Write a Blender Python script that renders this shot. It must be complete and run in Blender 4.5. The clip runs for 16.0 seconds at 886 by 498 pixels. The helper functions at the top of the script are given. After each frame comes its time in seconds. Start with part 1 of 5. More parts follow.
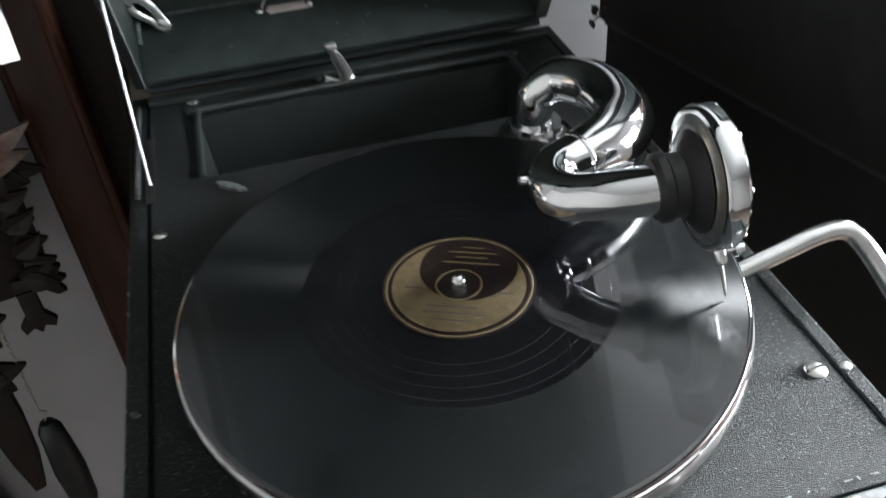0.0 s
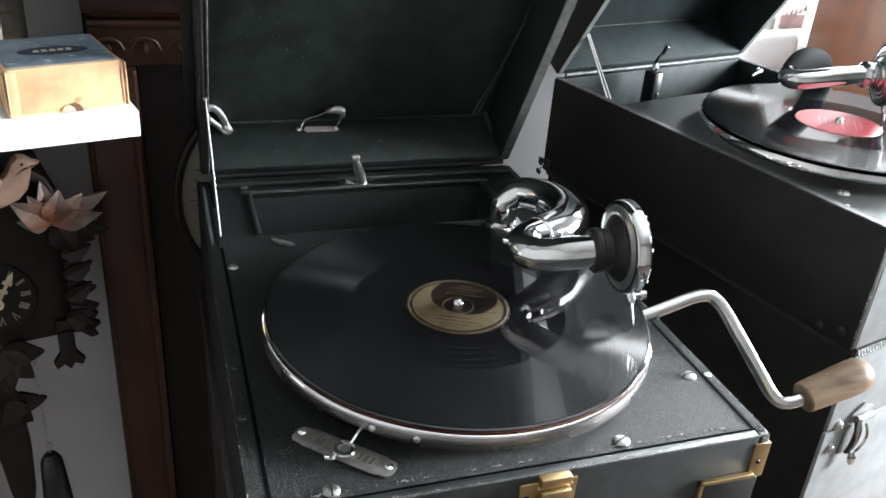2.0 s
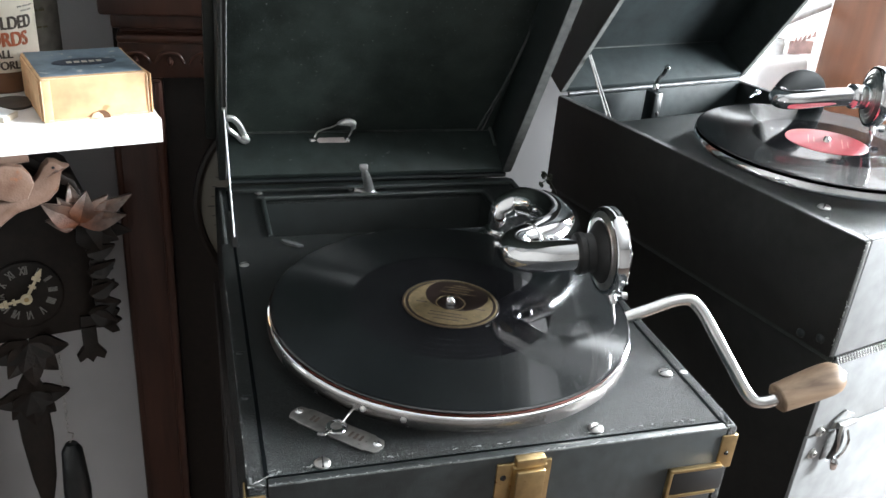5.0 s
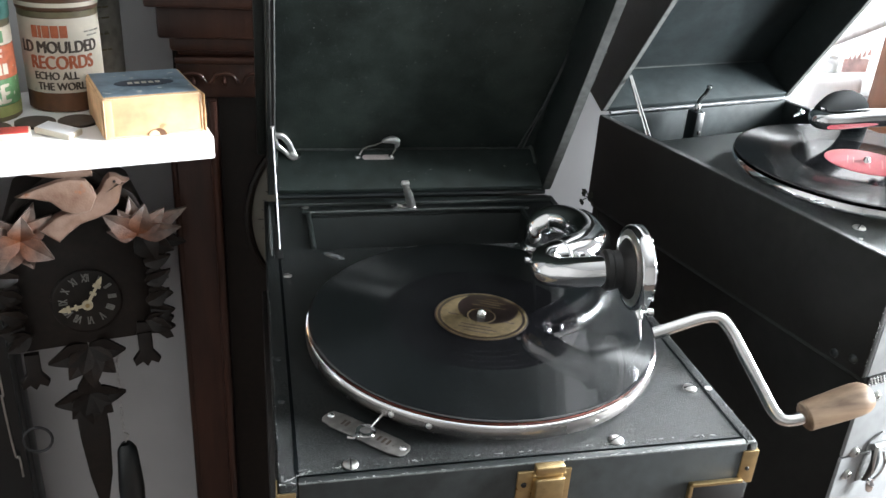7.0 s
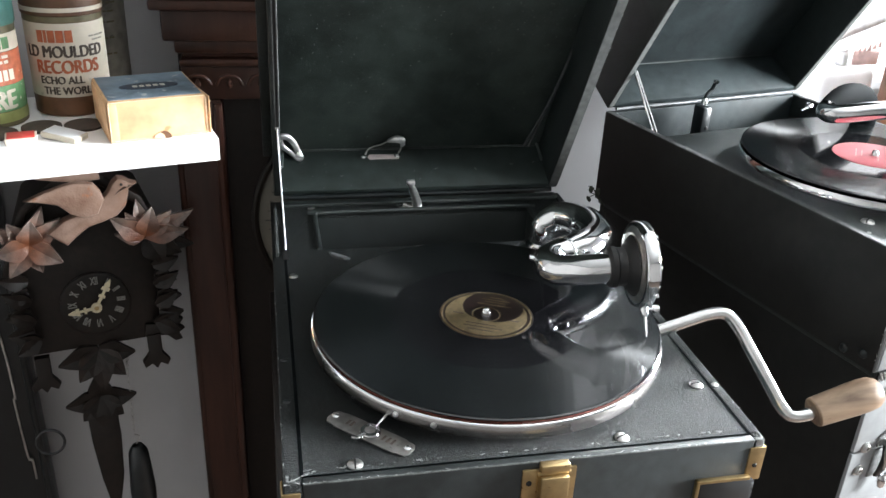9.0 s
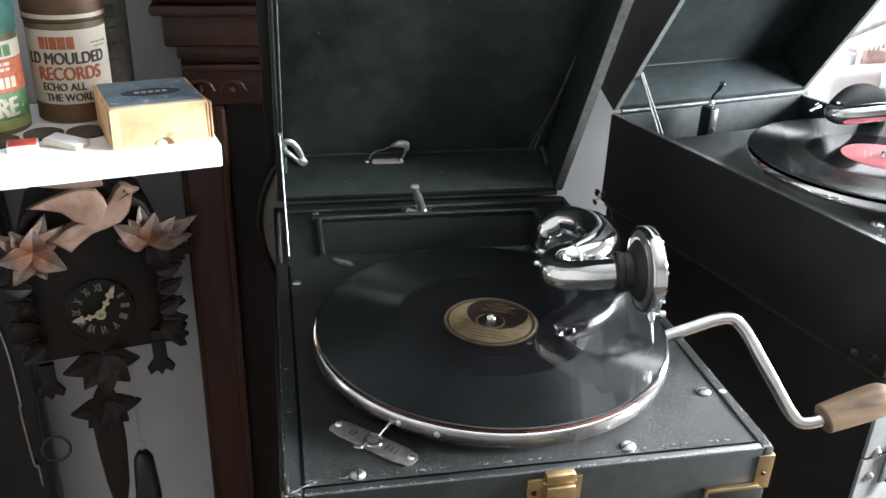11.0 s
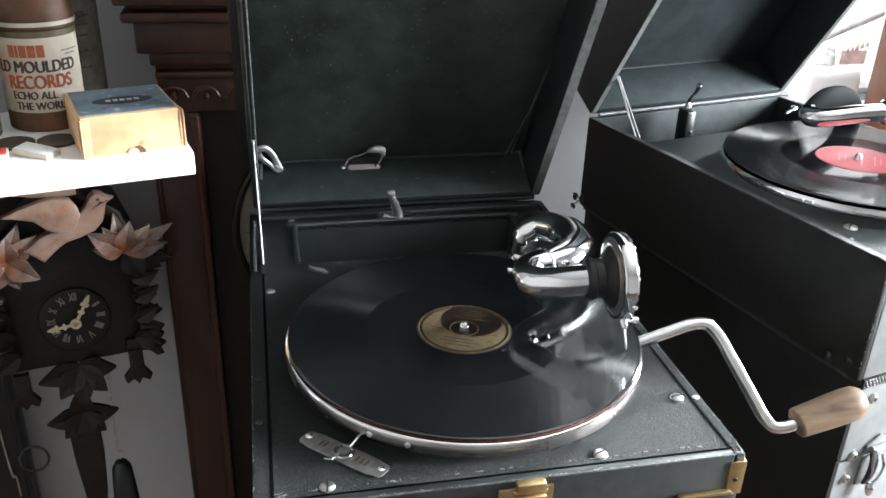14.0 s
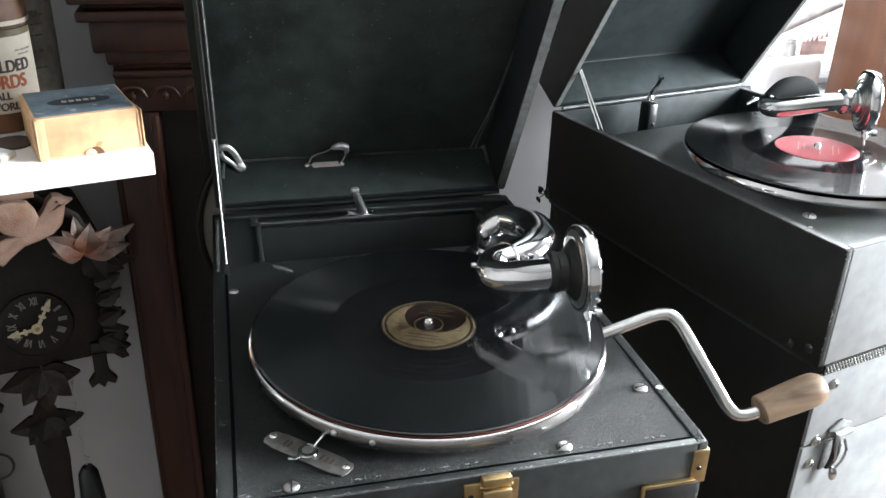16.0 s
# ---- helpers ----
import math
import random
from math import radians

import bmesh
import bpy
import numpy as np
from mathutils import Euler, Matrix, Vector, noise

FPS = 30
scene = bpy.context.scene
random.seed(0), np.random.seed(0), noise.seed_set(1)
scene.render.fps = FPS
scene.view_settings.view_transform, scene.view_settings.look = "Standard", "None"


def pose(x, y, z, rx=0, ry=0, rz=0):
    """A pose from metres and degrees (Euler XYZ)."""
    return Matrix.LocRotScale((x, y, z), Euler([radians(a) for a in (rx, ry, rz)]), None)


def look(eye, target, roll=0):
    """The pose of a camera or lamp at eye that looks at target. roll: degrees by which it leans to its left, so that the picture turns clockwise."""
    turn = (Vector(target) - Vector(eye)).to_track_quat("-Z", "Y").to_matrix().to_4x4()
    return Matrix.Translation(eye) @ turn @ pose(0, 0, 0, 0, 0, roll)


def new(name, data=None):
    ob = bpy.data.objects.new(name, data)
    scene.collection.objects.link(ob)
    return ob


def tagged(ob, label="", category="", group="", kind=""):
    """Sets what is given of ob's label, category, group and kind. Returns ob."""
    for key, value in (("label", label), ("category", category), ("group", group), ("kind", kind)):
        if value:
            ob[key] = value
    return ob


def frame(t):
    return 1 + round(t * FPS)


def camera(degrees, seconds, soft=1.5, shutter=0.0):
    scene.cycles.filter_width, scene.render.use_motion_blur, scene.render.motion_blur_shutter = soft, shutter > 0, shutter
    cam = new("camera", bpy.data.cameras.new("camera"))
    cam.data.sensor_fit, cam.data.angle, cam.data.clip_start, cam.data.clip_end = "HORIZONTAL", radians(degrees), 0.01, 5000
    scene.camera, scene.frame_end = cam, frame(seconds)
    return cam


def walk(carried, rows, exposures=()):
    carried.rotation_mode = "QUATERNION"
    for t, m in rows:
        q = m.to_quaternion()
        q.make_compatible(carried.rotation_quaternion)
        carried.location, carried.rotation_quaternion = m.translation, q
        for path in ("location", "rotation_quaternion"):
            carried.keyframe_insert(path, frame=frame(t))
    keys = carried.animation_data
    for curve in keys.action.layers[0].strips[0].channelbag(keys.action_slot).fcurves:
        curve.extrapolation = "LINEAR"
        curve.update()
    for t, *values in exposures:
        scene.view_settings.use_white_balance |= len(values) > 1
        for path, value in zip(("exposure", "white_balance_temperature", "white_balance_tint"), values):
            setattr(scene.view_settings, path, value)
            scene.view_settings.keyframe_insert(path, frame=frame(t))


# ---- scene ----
cam = camera(54.9, 16.0, shutter=0.5)
PATH = [
    (0, (-0.0671, -0.2776, 0.2726), (0.0998, 0.4796, -0.3589), -4.62),
    (0.5, (-0.1295, -0.3392, 0.2873), (0.1097, 0.4671, -0.2537), 1.33),
    (1, (-0.1853, -0.3872, 0.2989), (0.1115, 0.4172, -0.2157), 3.96),
    (1.5, (-0.2032, -0.4284, 0.3094), (0.0964, 0.3913, -0.1788), 4.42),
    (2, (-0.1762, -0.4494, 0.3108), (0.1253, 0.3852, -0.1503), 4.72),
    (2.5, (-0.1788, -0.4754, 0.3154), (0.1236, 0.3641, -0.1360), 4.46),
    (3, (-0.1857, -0.4811, 0.3163), (0.1164, 0.3617, -0.1292), 4.28),
    (3.5, (-0.2048, -0.4816, 0.3225), (0.0976, 0.3644, -0.1167), 4.51),
    (4, (-0.2057, -0.4927, 0.3140), (0.0879, 0.3562, -0.1256), 5.06),
    (4.2, (-0.1984, -0.4915, 0.3144), (0.0964, 0.3559, -0.1273), 5.14),
    (6.5, (-0.1576, -0.5173, 0.3270), (0.0578, 0.3585, -0.1051), 4.17),
    (7, (-0.1573, -0.5215, 0.3296), (0.0533, 0.3565, -0.1001), 3.92),
    (7.5, (-0.1600, -0.5212, 0.3293), (0.0459, 0.3582, -0.1000), 3.73),
    (8, (-0.1590, -0.5187, 0.3292), (0.0438, 0.3606, -0.1017), 3.39),
    (8.5, (-0.1531, -0.5220, 0.3287), (0.0455, 0.3577, -0.1034), 3.01),
    (9, (-0.1510, -0.5222, 0.3298), (0.0449, 0.3582, -0.1020), 2.84),
    (11.5, (-0.1440, -0.5153, 0.3306), (0.0393, 0.3685, -0.0998), 2.07),
    (12, (-0.1423, -0.5161, 0.3327), (0.0368, 0.3688, -0.0974), 2.02),
    (12.5, (-0.1428, -0.5177, 0.3343), (0.0336, 0.3675, -0.0961), 2.05),
    (13, (-0.1396, -0.5185, 0.3337), (0.0349, 0.3672, -0.0965), 1.90),
    (13.5, (-0.1351, -0.5146, 0.3326), (0.0429, 0.3705, -0.0972), 1.74),
    (14, (-0.1334, -0.5138, 0.3347), (0.0650, 0.3668, -0.0957), 2.05),
    (14.5, (-0.1323, -0.5157, 0.3344), (0.0777, 0.3626, -0.0950), 2.18),
    (15, (-0.1310, -0.5150, 0.3340), (0.0927, 0.3596, -0.0960), 2.28),
    (15.5, (-0.1308, -0.5150, 0.3339), (0.0957, 0.3582, -0.0976), 1.97),
    (16, (-0.1261, -0.5143, 0.3343), (0.1028, 0.3572, -0.0994), 1.77),
]
walk(cam, [(t, look(eye, target, roll)) for t, eye, target, roll in PATH], [(0.0, 0.12), (0.5, 0.33), (1.5, 0.25), (3.0, 0.23), (4.0, 0.32), (6.5, 0.53), (9.0, 0.53), (12.5, 0.51), (16.0, 0.31)])

# ---- light ----
world = bpy.data.worlds.new("room_world")
scene.world = world
world.use_nodes = True
wn = world.node_tree
sky = wn.nodes.new("ShaderNodeTexSky")
sky.sky_type, sky.sun_disc = "NISHITA", False
sky.sun_elevation, sky.sun_rotation = radians(38), radians(60)
wn.nodes["Background"].inputs["Strength"].default_value = 0.12
wn.links.new(sky.outputs["Color"], wn.nodes["Background"].inputs["Color"])


def window_lamp(name, m, sx, sy, power, colour):
    d = bpy.data.lights.new(name, "AREA")
    d.shape, d.size, d.size_y, d.energy, d.color = "RECTANGLE", sx, sy, power, colour
    ob = new(name, d)
    ob.matrix_basis = m
    return ob


window_lamp("window_light_back", look((0.70, 0.79, 0.09), (0.36, 0.25, 0.06)), 0.20, 0.14, 0.8, (0.90, 0.96, 1.0))
window_lamp("window_light_corner", look((1.62, 0.785, 0.68), (0.05, -0.02, 0.0)), 0.18, 0.42, 90, (0.90, 0.96, 1.0))
window_lamp("window_light_side", look((2.0, -0.25, 0.42), (0.0, 0.02, 0.12)), 1.0, 0.72, 220, (0.92, 0.965, 1.0))



# ---- materials ----
def material(name, base, rough=0.5, metal=0.0, vary=0.25, scale=60.0, bump=0.0, bump_scale=400.0, second=None,
             spots=None, coat=0.0, stretch=(1, 1, 1), spec=0.5):
    """Two-scale colour variation, roughness variation and fine relief on one principled surface."""
    m = bpy.data.materials.new(name)
    m.use_nodes = True
    nt = m.node_tree
    n, l = nt.nodes, nt.links
    p = n["Principled BSDF"]
    p.inputs["Metallic"].default_value = metal
    p.inputs["Coat Weight"].default_value = coat
    p.inputs["Specular IOR Level"].default_value = spec
    co = n.new("ShaderNodeTexCoord")
    mp = n.new("ShaderNodeMapping")
    mp.inputs["Scale"].default_value = stretch
    l.new(co.outputs["Object"], mp.inputs["Vector"])

    def noise_node(s, detail=4.0):
        t = n.new("ShaderNodeTexNoise")
        t.inputs["Scale"].default_value, t.inputs["Detail"].default_value = s, detail
        l.new(mp.outputs["Vector"], t.inputs["Vector"])
        return t

    big, fine = noise_node(scale * 0.2), noise_node(scale)
    mix = n.new("ShaderNodeMath")
    mix.operation = "ADD"
    l.new(big.outputs["Fac"], mix.inputs[0])
    l.new(fine.outputs["Fac"], mix.inputs[1])
    ramp = n.new("ShaderNodeValToRGB")
    lo = tuple(c * (1 - vary) for c in base)
    hi = second or tuple(min(1, c * (1 + vary)) for c in base)
    ramp.color_ramp.elements[0].position, ramp.color_ramp.elements[1].position = 0.38, 0.62
    ramp.color_ramp.elements[0].color, ramp.color_ramp.elements[1].color = (*lo, 1), (*hi, 1)
    half = n.new("ShaderNodeMath")
    half.operation = "MULTIPLY"
    half.inputs[1].default_value = 0.5
    l.new(mix.outputs[0], half.inputs[0])
    l.new(half.outputs[0], ramp.inputs["Fac"])
    colour = ramp.outputs["Color"]
    if spots:
        sc, amount, tint = spots
        v = noise_node(sc, 6.0)
        r2 = n.new("ShaderNodeValToRGB")
        r2.color_ramp.elements[0].position, r2.color_ramp.elements[1].position = amount, amount + 0.04
        mx = n.new("ShaderNodeMix")
        mx.data_type = "RGBA"
        l.new(v.outputs["Fac"], r2.inputs["Fac"])
        l.new(r2.outputs["Color"], mx.inputs["Factor"])
        l.new(colour, mx.inputs["A"])
        mx.inputs["B"].default_value = (*tint, 1)
        colour = mx.outputs["Result"]
    l.new(colour, p.inputs["Base Color"])
    rr = n.new("ShaderNodeMapRange")
    rr.inputs["To Min"].default_value, rr.inputs["To Max"].default_value = max(0.02, rough * 0.8), min(1, rough * 1.2)
    l.new(big.outputs["Fac"], rr.inputs["Value"])
    l.new(rr.outputs["Result"], p.inputs["Roughness"])
    if bump:
        b = n.new("ShaderNodeBump")
        b.inputs["Strength"].default_value, b.inputs["Distance"].default_value = bump, 0.0010
        t = n.new("ShaderNodeTexVoronoi")
        t.inputs["Scale"].default_value = bump_scale
        l.new(mp.outputs["Vector"], t.inputs["Vector"])
        l.new(t.outputs["Distance"], b.inputs["Height"])
        l.new(b.outputs["Normal"], p.inputs["Normal"])
    return m


def shellac(name):
    """Grooved record surface: stretched gloss round the spindle."""
    m = material(name, (0.0042, 0.0053, 0.0058), 0.24, vary=0.3, scale=40)
    n, l = m.node_tree.nodes, m.node_tree.links
    p = n["Principled BSDF"]
    t = n.new("ShaderNodeTangent")
    t.direction_type, t.axis = "RADIAL", "Z"
    l.new(t.outputs["Tangent"], p.inputs["Tangent"])
    p.inputs["Anisotropic"].default_value = 1.0
    p.inputs["Specular IOR Level"].default_value = 0.56
    p.inputs["Anisotropic Rotation"].default_value = 0.25
    p.inputs["Coat Weight"].default_value, p.inputs["Coat Roughness"].default_value = 0.42, 0.04
    return m


leather = material("black_leatherette", (0.0165, 0.0228, 0.0218), 0.42, vary=0.35, scale=90, bump=0.6, bump_scale=1500,
                   spots=(420, 0.70, (0.16, 0.17, 0.17)))
front_cloth = material("smooth_leatherette", (0.0215, 0.0260, 0.0265), 0.45, vary=0.3, scale=120, bump=0.18, bump_scale=1700)
deck_cloth = material("grained_leatherette", (0.0042, 0.0066, 0.0066), 0.36, vary=0.4, scale=120, bump=0.9, bump_scale=2000, spec=0.22,
                      spots=(800, 0.60, (0.085, 0.095, 0.095)))
lid_cloth = material("lid_leatherette", (0.033, 0.045, 0.040), 0.46, vary=0.45, scale=45, bump=0.35, bump_scale=1300,
                     spots=(420, 0.670, (0.20, 0.22, 0.21)))
scuff_pale = material("bare_scuffed_fibre", (0.30, 0.31, 0.30), 0.8, vary=0.4, scale=400)
edge_grey = material("rubbed_grey_edge", (0.085, 0.090, 0.088), 0.6, vary=0.35, scale=160, bump=0.15, bump_scale=1600)
worn_edge = material("worn_edge_and_fold_gloss", (0.055, 0.060, 0.059), 0.6, vary=0.6, scale=300, bump=0.5, bump_scale=900)
mouth_black = material("deep_black_lining", (0.0075, 0.0115, 0.0110), 0.8, vary=0.3, scale=50)
inner_black = material("black_painted_metal", (0.008, 0.011, 0.012), 0.35, vary=0.3, scale=50)
stay_bright = material("polished_steel_rod", (0.42, 0.43, 0.44), 0.40, 0.6, vary=0.1, scale=100)
bright_nickel = material("bright_nickel_plate", (0.80, 0.80, 0.79), 0.34, 0.9, vary=0.15, scale=300, bump=0.3, bump_scale=350)
# Flat black for deck seams and for the dark reflection on the second arm's neck.
neck_black = material("matt_black_seams_and_reflection", (0.003, 0.004, 0.0045), 0.8, vary=0.3, scale=50, spec=0.02)
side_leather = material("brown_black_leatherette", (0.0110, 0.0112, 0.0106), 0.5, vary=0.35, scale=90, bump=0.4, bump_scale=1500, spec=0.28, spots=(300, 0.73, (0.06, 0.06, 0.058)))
hinge_dark = material("tarnished_hinge", (0.10, 0.105, 0.11), 0.6, 0.6, vary=0.5, scale=60)
tray_cloth = material("dark_tray_cloth", (0.0160, 0.0225, 0.0240), 0.62, vary=0.35, scale=70, bump=0.3, bump_scale=1300, spec=0.22, spots=(420, 0.70, (0.08, 0.09, 0.09)))
chrome = material("chrome_plate", (0.82, 0.83, 0.84), 0.07, 1.0, vary=0.04, scale=60)
satin_catch = material("satin_tinned_steel", (0.24, 0.245, 0.245), 0.5, 0.35, vary=0.3, scale=160, bump=0.2, bump_scale=700)
crank_nickel = material("rubbed_nickel_plate", (0.74, 0.74, 0.73), 0.22, 1.0, vary=0.10, scale=220)
nickel = material("worn_nickel", (0.52, 0.52, 0.5), 0.3, 1.0, vary=0.2, scale=200)
brass = material("lacquered_brass", (0.47, 0.345, 0.175), 0.38, 1.0, vary=0.2, scale=120, spots=(150, 0.68, (0.2, 0.12, 0.05)))
platter_rim = material("nickel_platter_rim", (0.40, 0.38, 0.37), 0.27, 1.0, vary=0.08, scale=100)
felt_grey = material("grey_felt", (0.10, 0.11, 0.11), 0.9, vary=0.3, scale=300)
felt = material("red_felt", (0.22, 0.05, 0.033), 0.95, vary=0.3, scale=500, bump=0.4, bump_scale=1500)
record_grooves = shellac("record_grooves")
record_plain = material("record_run_out", (0.006, 0.006, 0.007), 0.03, vary=0.2, scale=40, spec=0.85)
record_worn = material("worn_record_run_out", (0.006, 0.006, 0.007), 0.08, vary=0.2, scale=40, spec=0.5)
lid_floor = material("lid_floor_leatherette", (0.027, 0.038, 0.035), 0.5, vary=0.35, scale=60, bump=0.35, bump_scale=1300, spots=(300, 0.70, (0.14, 0.15, 0.15)))
gold_paper = material("gold_label_paper", (0.105, 0.078, 0.040), 0.42, vary=0.3, scale=200, spots=(300, 0.66, (0.2, 0.13, 0.06)))
dark_paper = material("dark_label_paper", (0.014, 0.009, 0.008), 0.3, vary=0.3, scale=200)
red_paper = material("red_label_paper", (0.30, 0.042, 0.055), 0.4, vary=0.15, scale=200)
label_print = material("faded_pink_print", (0.42, 0.20, 0.19), 0.5, vary=0.15, scale=200)
rubber = material("black_rubber", (0.012, 0.012, 0.012), 0.55, vary=0.2, scale=150)
grip_wood = material("pale_turned_wood", (0.20, 0.125, 0.078), 0.5, vary=0.35, scale=160, stretch=(0.10, 1, 1), second=(0.31, 0.215, 0.14), spots=(260, 0.72, (0.10, 0.06, 0.035)))
mahogany = material("dark_red_mahogany", (0.043, 0.0168, 0.0105), 0.40, vary=0.45, scale=70, stretch=(1, 1, 0.12), bump=0.1, bump_scale=500, spec=0.32)
carved_dark = material("dark_stained_carving", (0.0090, 0.0058, 0.0040), 0.5, vary=0.4, scale=150, bump=0.08, bump_scale=300, spec=0.35)


def sheen_tip_leaf(name):
    """Varnished carving, orange at a leaf's root, with cool sheen painted on its tip."""
    m = material(name, (0.100, 0.056, 0.039), 0.34, vary=0.45, scale=130, bump=0.2, bump_scale=500, coat=0.35)
    n, l = m.node_tree.nodes, m.node_tree.links
    p = n["Principled BSDF"]
    grain = p.inputs["Base Color"].links[0].from_socket
    co = n.new("ShaderNodeTexCoord")
    ax_y = n.new("ShaderNodeSeparateXYZ")
    ramp = n.new("ShaderNodeValToRGB")
    el = ramp.color_ramp.elements
    el[0].position, el[0].color = 0.10, (1.55, 0.85, 0.45, 1)
    el[1].position, el[1].color = 0.75, (1.35, 1.75, 2.1, 1)
    mx = n.new("ShaderNodeMix")
    mx.data_type, mx.blend_type = "RGBA", "MULTIPLY"
    mx.inputs["Factor"].default_value = 1.0
    l.new(co.outputs["UV"], ax_y.inputs["Vector"])
    l.new(ax_y.outputs["Y"], ramp.inputs["Fac"])
    l.new(grain, mx.inputs["A"])
    l.new(ramp.outputs["Color"], mx.inputs["B"])
    l.new(mx.outputs["Result"], p.inputs["Base Color"])
    return m


leaf_brown = sheen_tip_leaf("sheen_tip_carving")
carved_mid = material("deep_brown_carving", (0.014, 0.0075, 0.0045), 0.5, vary=0.5, scale=90, bump=0.25, bump_scale=350)
carved_brown = material("brown_stained_carving", (0.22, 0.112, 0.070), 0.36, vary=0.30, scale=45, second=(0.33, 0.225, 0.175), spots=(38, 0.60, (0.27, 0.105, 0.045)), bump=0.2, bump_scale=500, coat=0.35)
bone = material("bone_white_plastic", (0.62, 0.55, 0.38), 0.5, vary=0.12, scale=200)
numeral_white = material("aged_white_numerals", (0.21, 0.21, 0.195), 0.5, vary=0.15, scale=200)
shelf_white = material("white_laminate", (0.8, 0.8, 0.79), 0.4, vary=0.03, scale=30)
dim_wall = material("unseen_wall_tone", (0.27, 0.26, 0.25), 0.9, vary=0.06, scale=12)
dull_nickel = material("dull_engraved_nickel", (0.21, 0.205, 0.195), 0.36, 0.85, vary=0.3, scale=160, spots=(260, 0.66, (0.12, 0.11, 0.10)))
pink_reflection_plate = material("pink_reflection_plate", (0.46, 0.40, 0.385), 0.5, 0.0, vary=0.1, scale=200)
wall_paint = material("pale_grey_wall_paint", (0.42, 0.42, 0.425), 0.85, vary=0.06, scale=12, bump=0.02, bump_scale=400)
card = material("tan_cardboard", (0.63, 0.395, 0.215), 0.8, vary=0.16, scale=80, spots=(35, 0.70, (0.40, 0.23, 0.11)))
pale_card = material("frayed_card", (0.68, 0.50, 0.32), 0.85, vary=0.2, scale=300)
blue_paper = material("faded_blue_paper", (0.135, 0.185, 0.225), 0.6, vary=0.35, scale=70, spots=(110, 0.63, (0.34, 0.36, 0.36)))
navy = material("navy_print", (0.02, 0.03, 0.05), 0.6, vary=0.2, scale=200)
paper_white = material("aged_cream_label", (0.60, 0.545, 0.45), 0.7, vary=0.08, scale=90, spots=(70, 0.66, (0.46, 0.42, 0.34)))
tin_brown = material("brown_card_tube", (0.108, 0.048, 0.021), 0.55, vary=0.35, scale=80)
tin_grey = material("grey_card_tube", (0.25, 0.235, 0.205), 0.7, vary=0.35, scale=70, spots=(60, 0.60, (0.12, 0.11, 0.095)))
tin_olive = material("olive_gilt_band", (0.13, 0.11, 0.06), 0.5, vary=0.25, scale=100)
tin_red = material("orange_red_tube_print", (0.46, 0.125, 0.06), 0.6, vary=0.25, scale=160, spots=(130, 0.66, (0.55, 0.40, 0.28)))
tin_green = material("green_tube_print", (0.10, 0.23, 0.10), 0.6, vary=0.3, scale=140, spots=(150, 0.62, (0.55, 0.55, 0.45)))
tin_lime = material("yellow_green_tube_print", (0.33, 0.36, 0.13), 0.6, vary=0.2, scale=100)
tin_teal = material("teal_tube_lid", (0.06, 0.17, 0.15), 0.5, vary=0.25, scale=100)
ink_brown = material("dark_brown_ink", (0.06, 0.045, 0.035), 0.7, vary=0.2, scale=150)
ink_red = material("brick_red_ink", (0.38, 0.105, 0.045), 0.7, vary=0.2, scale=150)
match_red = material("red_packet", (0.5, 0.05, 0.04), 0.5, vary=0.15, scale=100)
dial_cream = material("dial_cream", (0.125, 0.118, 0.095), 0.5, vary=0.1, scale=60)
black_paint = material("black_ink", (0.01, 0.01, 0.01), 0.5, vary=0.1)
# Black leatherette fronts, with the window's glare put into the base as grey.
glare_grey = material("black_leatherette_glare", (0.30, 0.31, 0.315), 0.38, vary=0.14, scale=60, bump=0.10, bump_scale=1500, spots=(120, 0.72, (0.20, 0.20, 0.195)))
table_wood = material("dark_table_wood", (0.009, 0.007, 0.006), 0.5, vary=0.4, scale=50, stretch=(0.15, 1, 1))
carpet = material("brown_carpet", (0.07, 0.05, 0.04), 0.95, vary=0.3, scale=300)
ceiling_grey = material("unseen_ceiling_tone", (0.34, 0.34, 0.335), 0.9, vary=0.04, scale=10)
orange_wood = material("orange_brown_wood", (0.14, 0.052, 0.024), 0.4, vary=0.25, scale=40, stretch=(1, 1, 0.15))
frame_white = material("white_window_frame", (0.75, 0.76, 0.77), 0.4, vary=0.03, scale=40)
fabric_grey = material("grey_white_cloth", (0.85, 0.85, 0.85), 0.9, vary=0.3, scale=60)
# Near-white and pale red carry the window's overexposure in their colour.
blown_out_white = material("overexposed_white", (0.92, 0.92, 0.92), 0.7, vary=0.04, scale=60, bump=0.2, bump_scale=60)
fabric_red = material("overexposed_red_cloth", (0.80, 0.56, 0.53), 0.9, vary=0.3, scale=60)
dust_leaf = material("dry_dark_leaf", (0.02, 0.025, 0.015), 0.8, vary=0.3, scale=200)

glow = bpy.data.materials.new("overcast_daylight")
glow.use_nodes = True
gn = glow.node_tree
ge = gn.nodes.new("ShaderNodeEmission")
gx = gn.nodes.new("ShaderNodeTexNoise")
gx.inputs["Scale"].default_value = 1.6
gr = gn.nodes.new("ShaderNodeValToRGB")
gr.color_ramp.elements[0].color, gr.color_ramp.elements[1].color = (0.8, 0.86, 0.9, 1), (1, 1, 1, 1)
gn.links.new(gx.outputs["Fac"], gr.inputs["Fac"])
gn.links.new(gr.outputs["Color"], ge.inputs["Color"])
ge.inputs["Strength"].default_value = 1.5
gn.links.new(ge.outputs["Emission"], gn.nodes["Material Output"].inputs["Surface"])

# ---- builders ----
ROOT = {}


